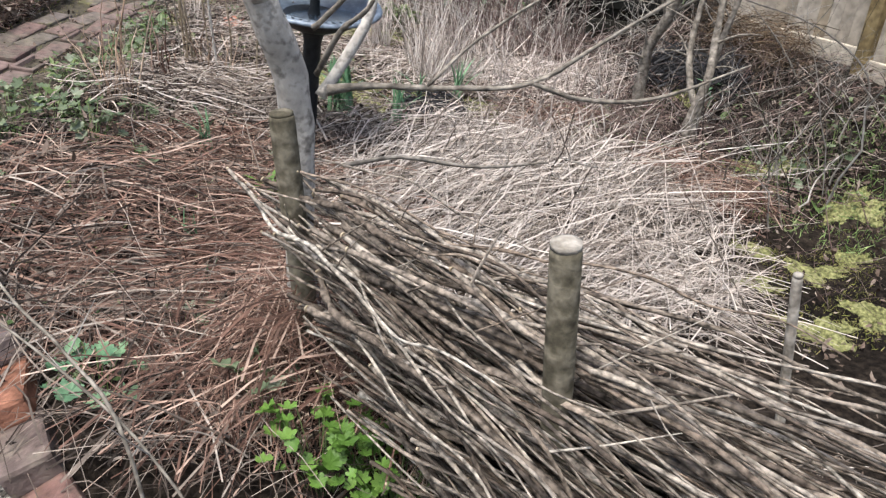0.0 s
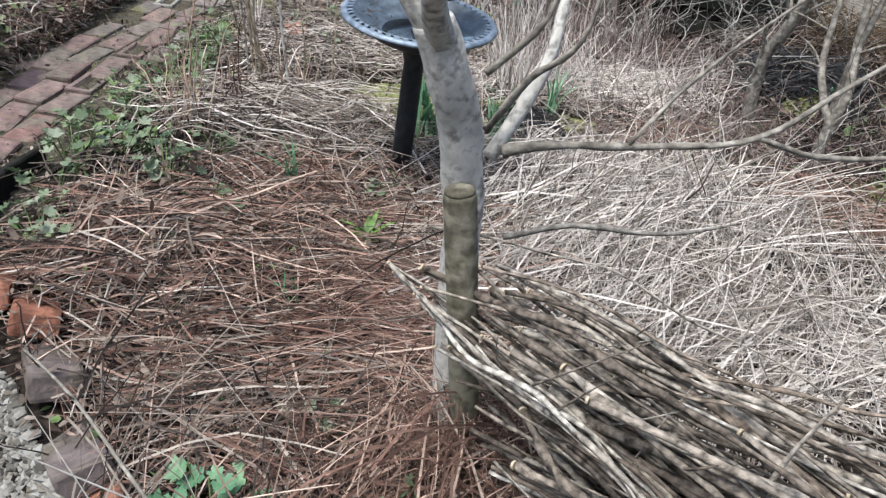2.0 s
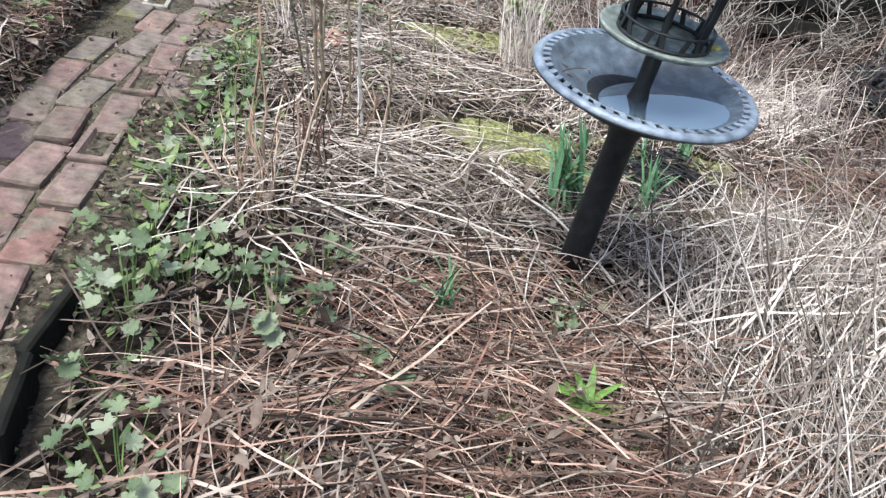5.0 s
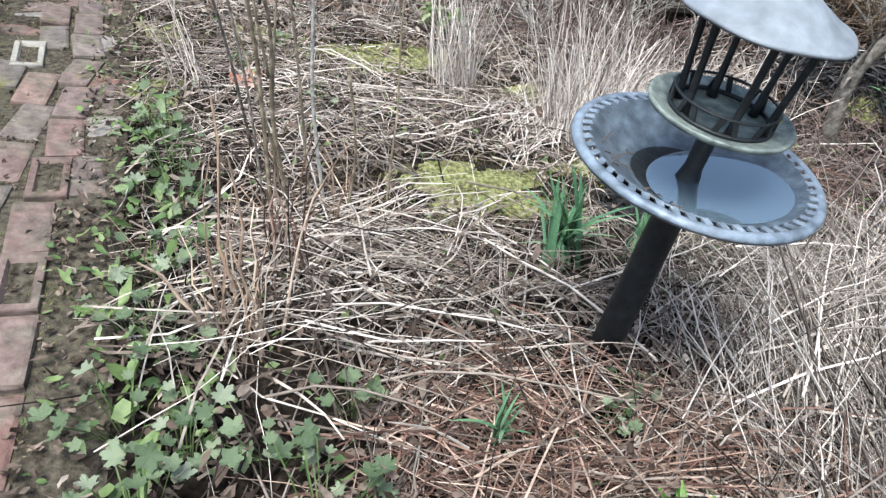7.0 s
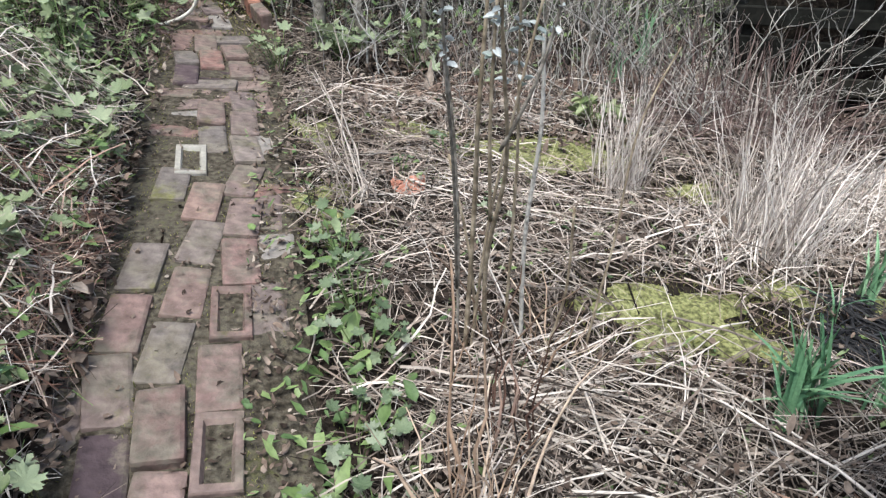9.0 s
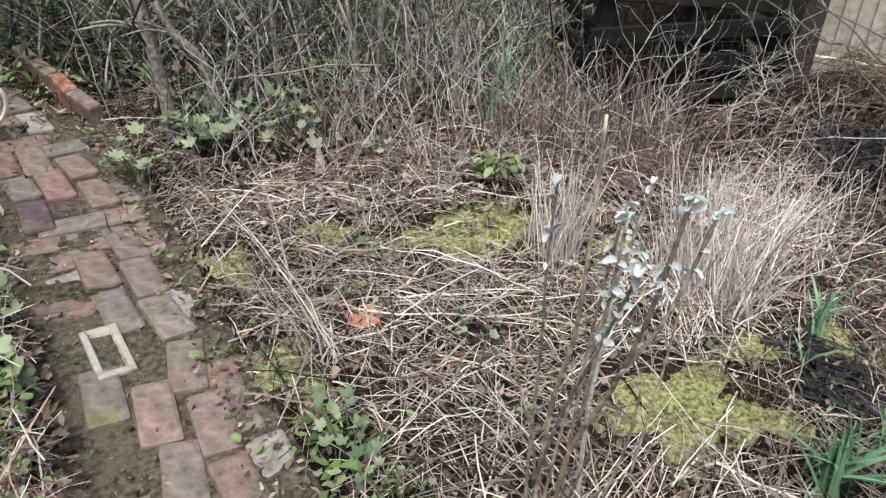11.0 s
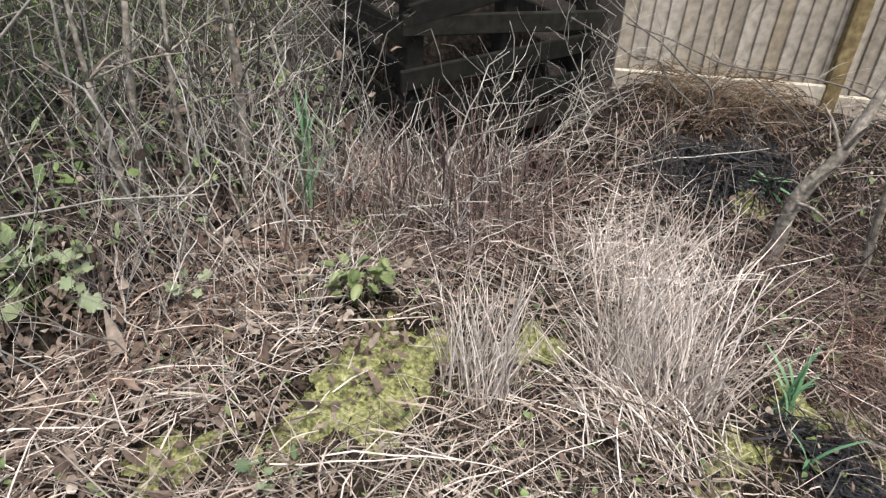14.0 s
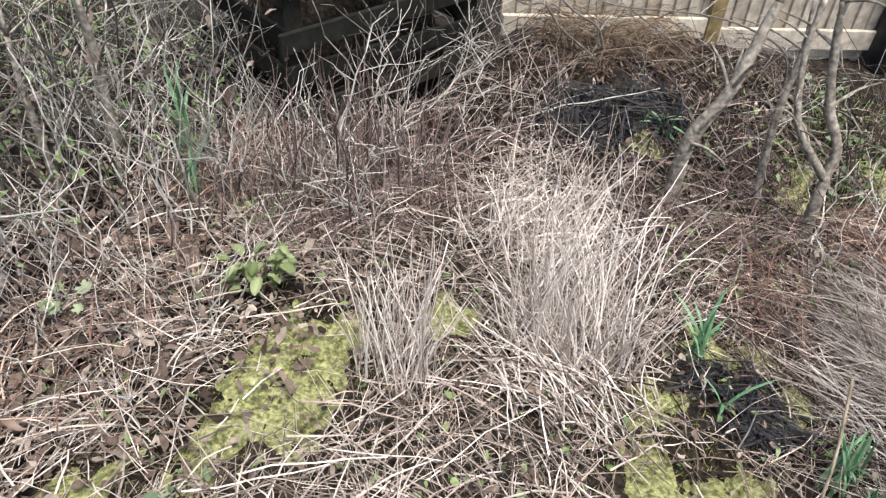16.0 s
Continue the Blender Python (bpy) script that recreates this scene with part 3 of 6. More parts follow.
    part("gallery_foot", lathe([(0.092, t + 0.011), (0.092, t + 0.019), (0.099, t + 0.019), (0.099, t + 0.011)], 44, close=True), METALDARK, gallery)
    for i in range(16):
        bar = block(0.005, 0.011, 0.034, 0.001)
        bmesh.ops.transform(bar, matrix=Matrix.Rotation(2 * math.pi * i / 16, 4, "Z") @ Matrix.Translation((0.096, 0, t + 0.014)) @ Matrix.Rotation(radians(16 if i % 2 else -16), 4, "X"), verts=bar.verts)
        part("gallery_bar", bar, METALDARK, gallery)
    for i in range(6):
        a = 2 * math.pi * (i + 0.3) / 6
        post = lathe([(0.010, 0), (0.0075, 0.02), (0.0065, 0.10), (0.0075, 0.17), (0.010, 0.192)], 10)
        for v in post.verts:
            v.co.x += 0.10 * v.co.z
        bmesh.ops.transform(post, matrix=Matrix.Rotation(a, 4, "Z") @ Matrix.Translation((0.083, 0, t + 0.006)), verts=post.verts)
        part("post", post, METALDARK, top, "thin black metal post")
    # a concave roof with six soft ridges
    r = t + 0.194
    shell = lathe([(0.148, r), (0.151, r + 0.004), (0.147, r + 0.008), (0.122, r + 0.018), (0.085, r + 0.038), (0.050, r + 0.060), (0.026, r + 0.074), (0.020, r + 0.070), (0.08, r + 0.031), (0.122, r + 0.010)], 60, close=True)
    for v in shell.verts:
        a = math.atan2(v.co.y, v.co.x)
        v.co.x, v.co.y = v.co.x * (1 + 0.022 * math.cos(6 * a)), v.co.y * (1 + 0.022 * math.cos(6 * a))
    part("roof", shell, ROOFMETAL, top, "pale grey conical metal roof")
    part("finial", lathe([(0.028, r + 0.064), (0.031, r + 0.074), (0.022, r + 0.082), (0.026, r + 0.098), (0.023, r + 0.112), (0.017, r + 0.118), (0.019, r + 0.128), (0.004, r + 0.141)], 18), METALDARK, top)
    return top


bird_bath()


# ---- tree, posts and the bundle of cut sticks ----
def tree():
    t = empty("tree", -0.31, 1.56, gz(-0.31, 1.56), "young grey-barked tree with bare branches beside a stake", "tree")
    o = t.location
    def rel(ps):
        return [Vector(p) + Vector((0.016 * float(smooth(p[2], 0.80, 1.05)) * (p[0] < -0.15), 0, 0)) - o for p in ps]
    zb = gz(-0.31, 1.56)
    part("trunk", limb(rel([(-0.31, 1.56, zb - 0.1), (-0.320, 1.55, 0.42), (-0.310, 1.57, 0.70), (-0.321, 1.555, 0.89), (-0.356, 1.50, 1.02), (-0.380, 1.48, 1.10)]), [0.043, 0.037, 0.035, 0.038, 0.035, 0.031], 18, 0.16), BARK, t)
    part("limb", limb(rel([(-0.316, 1.57, 0.86), (-0.363, 1.64, 0.97), (-0.407, 1.69, 1.08), (-0.430, 1.74, 1.35), (-0.500, 1.8, 2.0), (-0.550, 1.9, 2.7)]), [0.024, 0.021, 0.0195, 0.017, 0.014, 0.008], 12, 0.18), BARK, t)
    part("limb", limb(rel([(-0.363, 1.49, 1.06), (-0.375, 1.40, 1.13), (-0.370, 1.32, 1.19), (-0.330, 1.16, 1.36), (-0.220, 0.98, 1.75), (-0.100, 0.9, 2.3)]), [0.024, 0.018, 0.015, 0.013, 0.010, 0.005], 12, 0.18), BARK, t)
    part("limb", limb(rel([(-0.370, 1.485, 1.07), (-0.430, 1.47, 1.20), (-0.470, 1.46, 1.42), (-0.480, 1.5, 1.9), (-0.440, 1.55, 2.6)]), [0.026, 0.022, 0.019, 0.014, 0.007], 12, 0.18), BARK, t)
    part("branch", limb(rel([(-0.266, 1.63, 0.83), (-0.179, 1.70, 0.98), (-0.120, 1.78, 1.12), (0.020, 1.9, 1.35), (0.200, 2.0, 1.6)]), [0.015, 0.012, 0.009, 0.006, 0.0025], 9, 0.2), BARK, t)
    part("branch", limb(rel([(-0.246, 1.60, 0.855), (-0.136, 1.61, 0.865), (0.044, 1.63, 0.86), (0.224, 1.66, 0.87), (0.384, 1.70, 0.96), (0.620, 1.74, 1.10), (0.900, 1.8, 1.22)]), [0.011, 0.0075, 0.0064, 0.0056, 0.0048, 0.0038, 0.002], 8, 0.6, 40), HEDGEBARK, t)
    part("twig", limb(rel([(0.224, 1.66, 0.87), (0.344, 1.68, 0.83), (0.524, 1.70, 0.83), (0.774, 1.78, 0.90)]), [0.007, 0.006, 0.005, 0.002], 6, 0.6, 40), HEDGEBARK, t)
    part("twig", limb(rel([(-0.02, 1.62, 0.865), (0.10, 1.70, 0.96), (0.30, 1.84, 1.06), (0.60, 2.0, 1.20)]), [0.0045, 0.004, 0.003, 0.0012], 6, 0.6, 40), HEDGEBARK, t)
    part("twig", limb(rel([(-0.225, 1.68, 0.64), (-0.083, 1.70, 0.66), (0.114, 1.75, 0.62), (0.312, 1.85, 0.60)]), [0.007, 0.006, 0.005, 0.002], 6, 0.6, 40), HEDGEBARK, t)
    part("twig", limb(rel([(-0.289, 1.64, 0.98), (-0.197, 1.62, 1.08), (-0.150, 1.65, 1.2)]), [0.007, 0.005, 0.002], 6, 0.6, 40), HEDGEBARK, t)
    part("twig", limb(rel([(-0.276, 1.63, 0.88), (-0.221, 1.58, 0.99), (-0.133, 1.55, 1.06), (-0.100, 1.56, 1.2)]), [0.007, 0.006, 0.004, 0.002], 6, 0.6, 40), HEDGEBARK, t)


def wood_post(x, y, top, r, lean, label, wood=POSTWOOD, cap=POSTTOP):
    z = gz(x, y) - 0.1
    p = empty("wooden_post", 0, 0, 0, label, "post", m=Matrix.Translation((x, y, z)) @ Matrix.Rotation(lean[0], 4, "Y") @ Matrix.Rotation(-lean[1], 4, "X"))
    h = top - z
    bm = lathe([(r, 0), (r * 1.02, h * 0.5), (r, h - 0.012), (r * 0.93, h - 0.003)], 18)
    for v in bm.verts:
        v.co += 0.003 * noise.noise_vector(v.co * 20)
    part("shaft", bm, wood, p)
    bm = lathe([(r * 0.93, h - 0.004), (r * 0.9, h + 0.004), (r * 0.5, h + 0.007)], 18)
    part("cut_top", bm, cap, p)


tree()
wood_post(-0.275, 1.44, 0.85, 0.027, (-0.05, 0.0), "round mossy wooden tree stake beside the trunk", POSTWOOD, POSTWOOD)
wood_post(0.247, 0.877, 0.88, 0.024, (-0.07, -0.03), "round weathered wooden post holding the stick bundle")
wood_post(0.865, 1.255, 0.59, 0.011, (-0.13, 0.06), "thin pale wooden stake among the sticks", POSTTOP, POSTTOP)


def stick_bundle():
    b = empty("stick_bundle", 0.3, 1.0, gz(0.3, 1.0), "long bundle of cut lichened hazel sticks laid between posts", "stick pile")
    o = b.location
    ahead, aside = Vector((0.743, -0.669, 0)), Vector((-0.669, -0.743, 0))
    for i in range(300):
        h = random.uniform(0.03, 0.56) if i > 30 else random.uniform(0.46, 0.62)
        late = max(0.0, 0.46 - h)
        across = random.uniform(-0.12, 0.10) if h > 0.46 else random.uniform(-0.14, 0.20)
        foot = Vector((-0.31, 1.42, 0)) + ahead * (random.uniform(-0.10, 0.22) - (0.10 if i <= 30 else 0) + 1.0 * late + 1.4 * max(0.0, across) + (0.6 * random.random() if i % 3 == 0 else 0)) + aside * across
        head = radians(random.gauss(-42, 7))
        L = random.uniform(0.7, 2.0)
        drop = random.gauss(-0.01, 0.07)
        k = 9
        pts = []
        sway, wob = random.gauss(0, 0.05), 0.011
        for j in range(k):
            s = L * j / (k - 1)
            x, y = foot.x + s * math.cos(head), foot.y + s * math.sin(head) + sway * math.sin(3 * s)
            z = max(gz(x, y) + 0.02, 0.12 + h + drop * s - 0.05 * s * s)
            pts.append(Vector((x + random.gauss(0, wob), y + random.gauss(0, wob), z + random.gauss(0, wob))) - o)
        r = random.choice((0.0022, 0.0025, 0.0028, 0.003, 0.003, 0.0034, 0.0038, 0.0043, 0.0055, 0.0072))
        stick = part("stick", limb(pts, [r * (1 - 0.6 * (j / 8) ** 1.5) for j in range(9)], 6, 1.1, 36), STICK, b)
        if i % 2 == 0:
            a, q = pts[random.choice((1, 2, 3, 4, 5))], random.uniform(0.06, 0.26)
            side = Vector((random.gauss(0.5, 0.4), random.gauss(-0.3, 0.4), random.gauss(0.3, 0.5)))
            part("side_twig", limb([a, a + side * q * 0.5, a + side * q + Vector((0.02, 0, 0.01))], [r * 0.6, r * 0.45, r * 0.2], 5, 0.3), STICK, stick)
        if i % 4 == 0 or i <= 24:
            d = (pts[1] - pts[0]).normalized()
            bm = lathe([(r * 0.97, 0), (r * 0.9, 0.004)], 8)
            bmesh.ops.transform(bm, matrix=Matrix.Translation(pts[0] - d * 0.003) @ (-d).to_track_quat("Z", "Y").to_matrix().to_4x4(), verts=bm.verts)
            part("cut_end", bm, CUT, stick, "pale sawn end")
    n, k = 620, 9
    u = np.linspace(0, 1, k)
    h = rng.uniform(0.02, 0.44, n)
    over = rng.uniform(-0.14, 0.20, n)
    on = rng.uniform(-0.05, 0.8, n) + 1.0 * np.maximum(0, 0.46 - h) + 1.4 * np.maximum(0, over)
    way, reach = np.radians(rng.normal(-42, 7, n)), rng.uniform(0.5, 1.6, n)
    px = (-0.31 + 0.743 * on - 0.669 * over)[:, None] + reach[:, None] * np.cos(way)[:, None] * u + 0.008 * rng.standard_normal((n, k))
    py = (1.42 - 0.669 * on - 0.743 * over)[:, None] + reach[:, None] * np.sin(way)[:, None] * u + 0.008 * rng.standard_normal((n, k))
    pz = np.maximum(land(px, py) + 0.02, 0.10 + h[:, None] - 0.05 * (reach[:, None] * u) ** 2) + 0.008 * rng.standard_normal((n, k))
    thin = rng.uniform(0.0018, 0.0042, n)[:, None] * np.linspace(1.1, 0.5, k)
    fill = new("stick_filling", tubes("stick_filling", np.stack([px, py, pz], -1) - np.array(o), thin, TWIGFILL, 5))
    fill.parent = b
    tagged(fill, "thin brown sticks packed inside the bundle", kind="stuff")


stick_bundle()

# ---- fence and the dark slatted bin ----
ALONG = Vector((FN[1], -FN[0], 0))
AWAY = Vector((FN[0], FN[1], 0))


def fence():
    f = empty("fence", FX, FY, 0, "closeboard wooden fence with pale weathered vertical boards and gravel board", "fence")
    turn = Matrix.Rotation(math.atan2(ALONG.y, ALONG.x), 4, "Z")
    n = 0
    for panel, (a, b, drop) in enumerate(((-0.20, 0.86, 0.0), (0.93, 2.75, -0.05), (2.82, 4.6, -0.16))):
        z0 = 0.455 + drop
        s = a
        while s < b - 0.02:
            bm = block(0.086, 0.016, 1.55, 0.002)
            bmesh.ops.transform(bm, matrix=turn @ Matrix.Translation((s + 0.036, 0.0, z0 + random.uniform(-0.004, 0.004))) @ Matrix.Rotation(radians(13), 4, "Z"), verts=bm.verts)
            part("board", bm, FENCEWOOD, f)
            s += 0.074
            n += 1
        bm = block(b - a, 0.028, 0.105, 0.004, rough=0.003)
        bmesh.ops.transform(bm, matrix=turn @ Matrix.Translation(((a + b) / 2, -0.040, z0 - 0.06)), verts=bm.verts)
        part("gravel_board", bm, RAILWOOD, f, "pale horizontal gravel board")
        bm = block(b - a, 0.02, 0.30, 0.004, rough=0.003)
        bmesh.ops.transform(bm, matrix=turn @ Matrix.Translation(((a + b) / 2, 0.01, z0 - 0.38)), verts=bm.verts)
        part("lower_board", bm, RAILWOOD, f)
    for s, drop in ((0.895, 0), (2.785, -0.1), (4.65, -0.2)):
        bm = block(0.075, 0.075, 2.0, 0.004)
        bmesh.ops.transform(bm, matrix=turn @ Matrix.Translation((s, -0.03, 0.05 + drop)), verts=bm.verts)
        part("fence_post", bm, FENCEPOST, f)


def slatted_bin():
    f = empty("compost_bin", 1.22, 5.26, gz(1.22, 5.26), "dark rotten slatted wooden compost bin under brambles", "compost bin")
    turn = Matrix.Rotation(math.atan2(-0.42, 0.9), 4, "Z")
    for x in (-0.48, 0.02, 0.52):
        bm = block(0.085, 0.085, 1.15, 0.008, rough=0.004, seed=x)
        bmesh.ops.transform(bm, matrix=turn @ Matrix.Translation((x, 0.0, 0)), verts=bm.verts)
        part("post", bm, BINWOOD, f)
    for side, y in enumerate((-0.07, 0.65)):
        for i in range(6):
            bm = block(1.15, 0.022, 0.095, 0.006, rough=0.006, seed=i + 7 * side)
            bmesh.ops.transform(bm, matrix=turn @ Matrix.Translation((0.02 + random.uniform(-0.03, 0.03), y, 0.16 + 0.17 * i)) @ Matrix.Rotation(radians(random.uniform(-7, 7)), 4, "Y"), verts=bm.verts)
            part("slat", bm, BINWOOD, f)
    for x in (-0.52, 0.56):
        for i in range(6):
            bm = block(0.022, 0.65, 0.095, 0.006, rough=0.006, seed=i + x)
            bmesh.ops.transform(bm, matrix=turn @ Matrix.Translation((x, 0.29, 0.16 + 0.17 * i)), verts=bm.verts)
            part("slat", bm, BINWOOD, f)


def compost_heap():
    n = 18
    u = np.linspace(-1, 1, n)
    U, V = np.meshgrid(u, u)
    c, q = math.cos(math.atan2(-0.42, 0.9)), math.sin(math.atan2(-0.42, 0.9))
    X, Y = 0.48 * U, 0.29 + 0.32 * V
    wx, wy = 1.22 + c * X - q * Y, 5.26 + q * X + c * Y
    Z = land(wx, wy) + 0.10 + 0.62 * (1 - U ** 4) * (1 - V ** 4) + 0.04 * bumps(wx, wy, 0.3, 1.0) + 0.03 * rng.random(U.shape)
    k = np.arange(n * n).reshape(n, n)
    f = np.stack([k[:-1, :-1], k[:-1, 1:], k[1:, 1:], k[1:, :-1]], -1).reshape(-1, 4)
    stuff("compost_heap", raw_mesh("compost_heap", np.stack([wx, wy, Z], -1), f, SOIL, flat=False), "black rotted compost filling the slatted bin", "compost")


fence()
slatted_bin()
compost_heap()

# ---- brick path, its edging and loose bricks ----
path = tagged(new("path"), "old uneven red and grey brick garden path with mossy joints", "path", kind="structure")


def brick_mesh(name, frog=False, seed=0):
    if not frog:
        bm = block(0.103, 0.217, 0.065, 0.011, 2, 0.0055, seed)
    else:
        bm = bmesh.new()
        L, Wd = 0.1075, 0.051
        outer = [(-Wd, -L), (Wd, -L), (Wd, L), (-Wd, L)]
        inner = [(-Wd + 0.018, -L + 0.022), (Wd - 0.018, -L + 0.022), (Wd - 0.018, L - 0.022), (-Wd + 0.018, L - 0.022)]
        low = [(x * 0.72, y * 0.85) for x, y in inner]
        rings = [[bm.verts.new((x, y, z)) for x, y in c] for c, z in ((outer, 0), (outer, 0.060), ([(x * 0.96, y * 0.98) for x, y in outer], 0.065), (inner, 0.064), (low, 0.046))]
        for a, b in zip(rings, rings[1:]):
            for i in range(4):
                bm.faces.new((a[i], a[(i + 1) % 4], b[(i + 1) % 4], b[i]))
        bm.faces.new(rings[-1])
        bm.faces.new(rings[0][::-1])
    me = bpy.data.meshes.new(name)
    bm.to_mesh(me)
    bm.free()
    return me


def lay(me, material, m, parent, label=""):
    key = me.name + material.name
    if key not in LAID:
        c = me.copy()
        c.materials.append(material)
        LAID[key] = c
    ob = new("brick", LAID[key])
    ob.parent = parent
    ob.matrix_basis = m
    return tagged(ob, label) if label else ob


LAID = {}
BRICKS = [brick_mesh("brick", False, i * 5) for i in range(6)]
FROGS = [brick_mesh("frogged_brick", True)]


def on_ground(x, y, turn, dz=0.0, tx=0.0, ty=0.0):
    e = 0.15
    def g0(u, v):
        return float(land(u, v, False))
    nrm = Vector((g0(x - e, y) - g0(x + e, y), g0(x, y - e) - g0(x, y + e), 2 * e)).normalized()
    flat = Vector((0, 0, 1)).rotation_difference(nrm).to_matrix().to_4x4()
    return Matrix.Translation((x, y, g0(x, y) + dz)) @ flat @ Matrix.Rotation(radians(turn), 4, "Z") @ Matrix.Rotation(radians(tx), 4, "X") @ Matrix.Rotation(radians(ty), 4, "Y")


mx_, my_ = np.meshgrid(np.arange(-2.13, -1.575, 0.018), np.arange(1.72, 6.3, 0.018))
mud_z = land(mx_, my_) + 0.004 + 0.003 * bumps(mx_, my_, 0.07, 2.0) + 0.002 * rng.random(mx_.shape)
mi_ = np.arange(mx_.size).reshape(mx_.shape)
mud = tagged(new("path_mud", raw_mesh("path_mud", np.stack([mx_, my_, mud_z], -1), np.stack([mi_[:-1, :-1], mi_[:-1, 1:], mi_[1:, 1:], mi_[1:, :-1]], -1).reshape(-1, 4), MUD, flat=False)), "grey-brown mossy mud between old bricks", "mud", kind="structure")
def path_middle(y):
    """Where the middle of the path runs."""
    return np.interp(y, (1.8, 2.5, 3.1, 3.5, 4.0, 4.5, 5.5, 6.2, 7.2), (-1.90, -1.93, -1.90, -1.92, -1.875, -1.865, -1.90, -2.02, -2.28))


for col in range(3):
    y = 1.80 + (0.0, 0.11, 0.05)[col]
    while y < 7.0:
        x = float(path_middle(y)) + 0.114 * (col - 1) + random.uniform(-0.008, 0.008)
        bend = math.degrees(math.atan2(float(path_middle(y - 0.15) - path_middle(y + 0.15)), 0.3))
        broken = y > 4.62 and random.random() < 0.6
        if random.random() < 0.975 and math.hypot((x + 1.93) * 1.6, y - 4.50) > 0.155:
            m_ = BRICK
            u = random.random()
            if u < 0.07:
                m_ = PURPLE
            elif y > 3.6 and u < 0.16:
                m_ = PALEBRICK
            elif y < 3.9 and u < 0.55:
                m_ = REDBRICK
            turn = bend + random.gauss(0, 3.6) + (90 if broken else 0)
            lay(FROGS[0] if random.random() < 0.07 else random.choice(BRICKS), m_, on_ground(x, y - (0.05 if broken else 0), turn, (-0.054 if broken else -0.046) + random.uniform(-0.007, 0.008), random.gauss(0, 2.0), random.gauss(0, 2.2)), path)
        y += (0.118 if broken else 0.224) + random.uniform(-0.003, 0.014)
for x, y, turn, m_ in ((-1.665, 3.93, 2, PALEBRICK), (-1.70, 3.69, 6, BRICK), (-1.69, 4.17, 0, BRICK), (-1.70, 5.05, 8, BRICK), (-1.69, 4.62, -6, PALEBRICK), (-1.66, 4.30, 85, BRICK), (-1.71, 5.40, 12, BRICK), (-2.09, 3.32, 4, BRICK)):
    lay(BRICKS[2], m_, on_ground(x, y, turn, -0.058, random.gauss(0, 2), random.gauss(0, 2)), path)
lay(FROGS[0], FROGPALE, on_ground(-1.93, 4.50, 3, -0.048), path, "pale frogged brick")
for x, y, turn, tx, ty, dz, m_ in ((-1.70, 1.80, 4, -3, 0, 0.0, PURPLE), (-1.83, 1.78, -3, -4, 0, 0.0, PALEBRICK), (-1.95, 1.79, 3, -3, 0, -0.005, BRICK), (-1.59, 1.91, 8, -14, 5, 0.0, ORANGE), (-1.45, 1.87, 20, -26, 12, 0.0, ORANGE),
                                 (-1.32, 1.80, 28, -30, 14, -0.01, ORANGE), (-1.19, 1.62, 35, -25, 12, 0.0, BRICK), (-1.04, 1.42, 45, -22, 10, -0.03, BRICK), (-0.93, 1.27, 30, -20, 6, -0.01, ORANGE),
                                 (-0.82, 1.13, 38, -18, 8, -0.02, BRICK), (-0.70, 1.00, 48, -18, 8, -0.03, BRICK), (-0.56, 0.90, 60, -15, 5, -0.03, BRICK)):
    lay(BRICKS[3], m_, on_ground(x, y, turn, dz, tx, ty), path)
for i in range(4):
    lay(BRICKS[i % 6], ORANGE if i == 1 else BRICK, on_ground(-1.70 - 0.048 * i, 6.12 + 0.225 * i, 12 + random.uniform(-4, 4), 0.04, 0, 0) @ Matrix.Rotation(radians(82), 4, "Y"), path)

# ---- gravel ----
def gravel():
    n = 19000
    x = rng.triangular(-2.4, -1.3, 0.4, 4 * n)
    y = rng.triangular(-0.3, 1.5, 1.76, 4 * n)
    m = gravel_depth(x, y) > 0.0
    x, y = x[m][:n], y[m][:n]
    xx, yy = rng.uniform(-2.0, -0.6, 26000), rng.uniform(0.9, 1.76, 26000)
    m = gravel_depth(xx, yy) > 0.0
    x, y = np.concatenate([x, xx[m][:11000]]), np.concatenate([y, yy[m][:11000]])
    n = len(x)
    ico = bmesh.new()
    bmesh.ops.create_icosphere(ico, subdivisions=1, radius=1)
    vs = np.array([v.co[:] for v in ico.verts])
    fs = np.array([[v.index for v in f.verts] for f in ico.faces])
    ico.free()
    r = 0.005 + 0.010 * rng.random(n) ** 2
    sc = np.stack([r * (0.8 + 0.6 * rng.random(n)), r * (0.8 + 0.5 * rng.random(n)), r * (0.45 + 0.35 * rng.random(n))], -1)
    a = rng.random(n) * 6.28
    V = vs[None] * (1 + 0.24 * rng.standard_normal((n, len(vs), 1))) * sc[:, None]
    X = V[..., 0] * np.cos(a)[:, None] - V[..., 1] * np.sin(a)[:, None] + x[:, None]
    Y = V[..., 0] * np.sin(a)[:, None] + V[..., 1] * np.cos(a)[:, None] + y[:, None]
    Z = V[..., 2] + (land(x, y) + 0.004 * rng.random(n))[:, None]
    F = (fs[None] + (np.arange(n) * len(vs))[:, None, None]).reshape(-1, 3)
    gravel_bed = stuff("gravel", raw_mesh("gravel", np.stack([X, Y, Z], -1), F, PEBBLE, flat=True), "pale grey and cream pebble gravel", "gravel")
    kinds = []
    for i in range(6):
        me = raw_mesh("pebble", V[i], fs, singly(PEBBLE), flat=True)
        kinds.append(me)
    for i in range(250):
        px, py = random.uniform(-1.62, -1.0), random.uniform(1.15, 1.66)
        if gravel_depth(px, py) > 0.02:
            ob = new("pebble", kinds[i % 6])
            ob.parent = gravel_bed
            ob.matrix_basis = Matrix.Translation((px, py, gz(px, py) + 0.008)) @ Matrix.Rotation(random.uniform(0, 6.28), 4, "Z") @ Matrix.Scale(random.uniform(0.7, 1.2) * 0.010 / float(r[i % 6]), 4)


gravel()

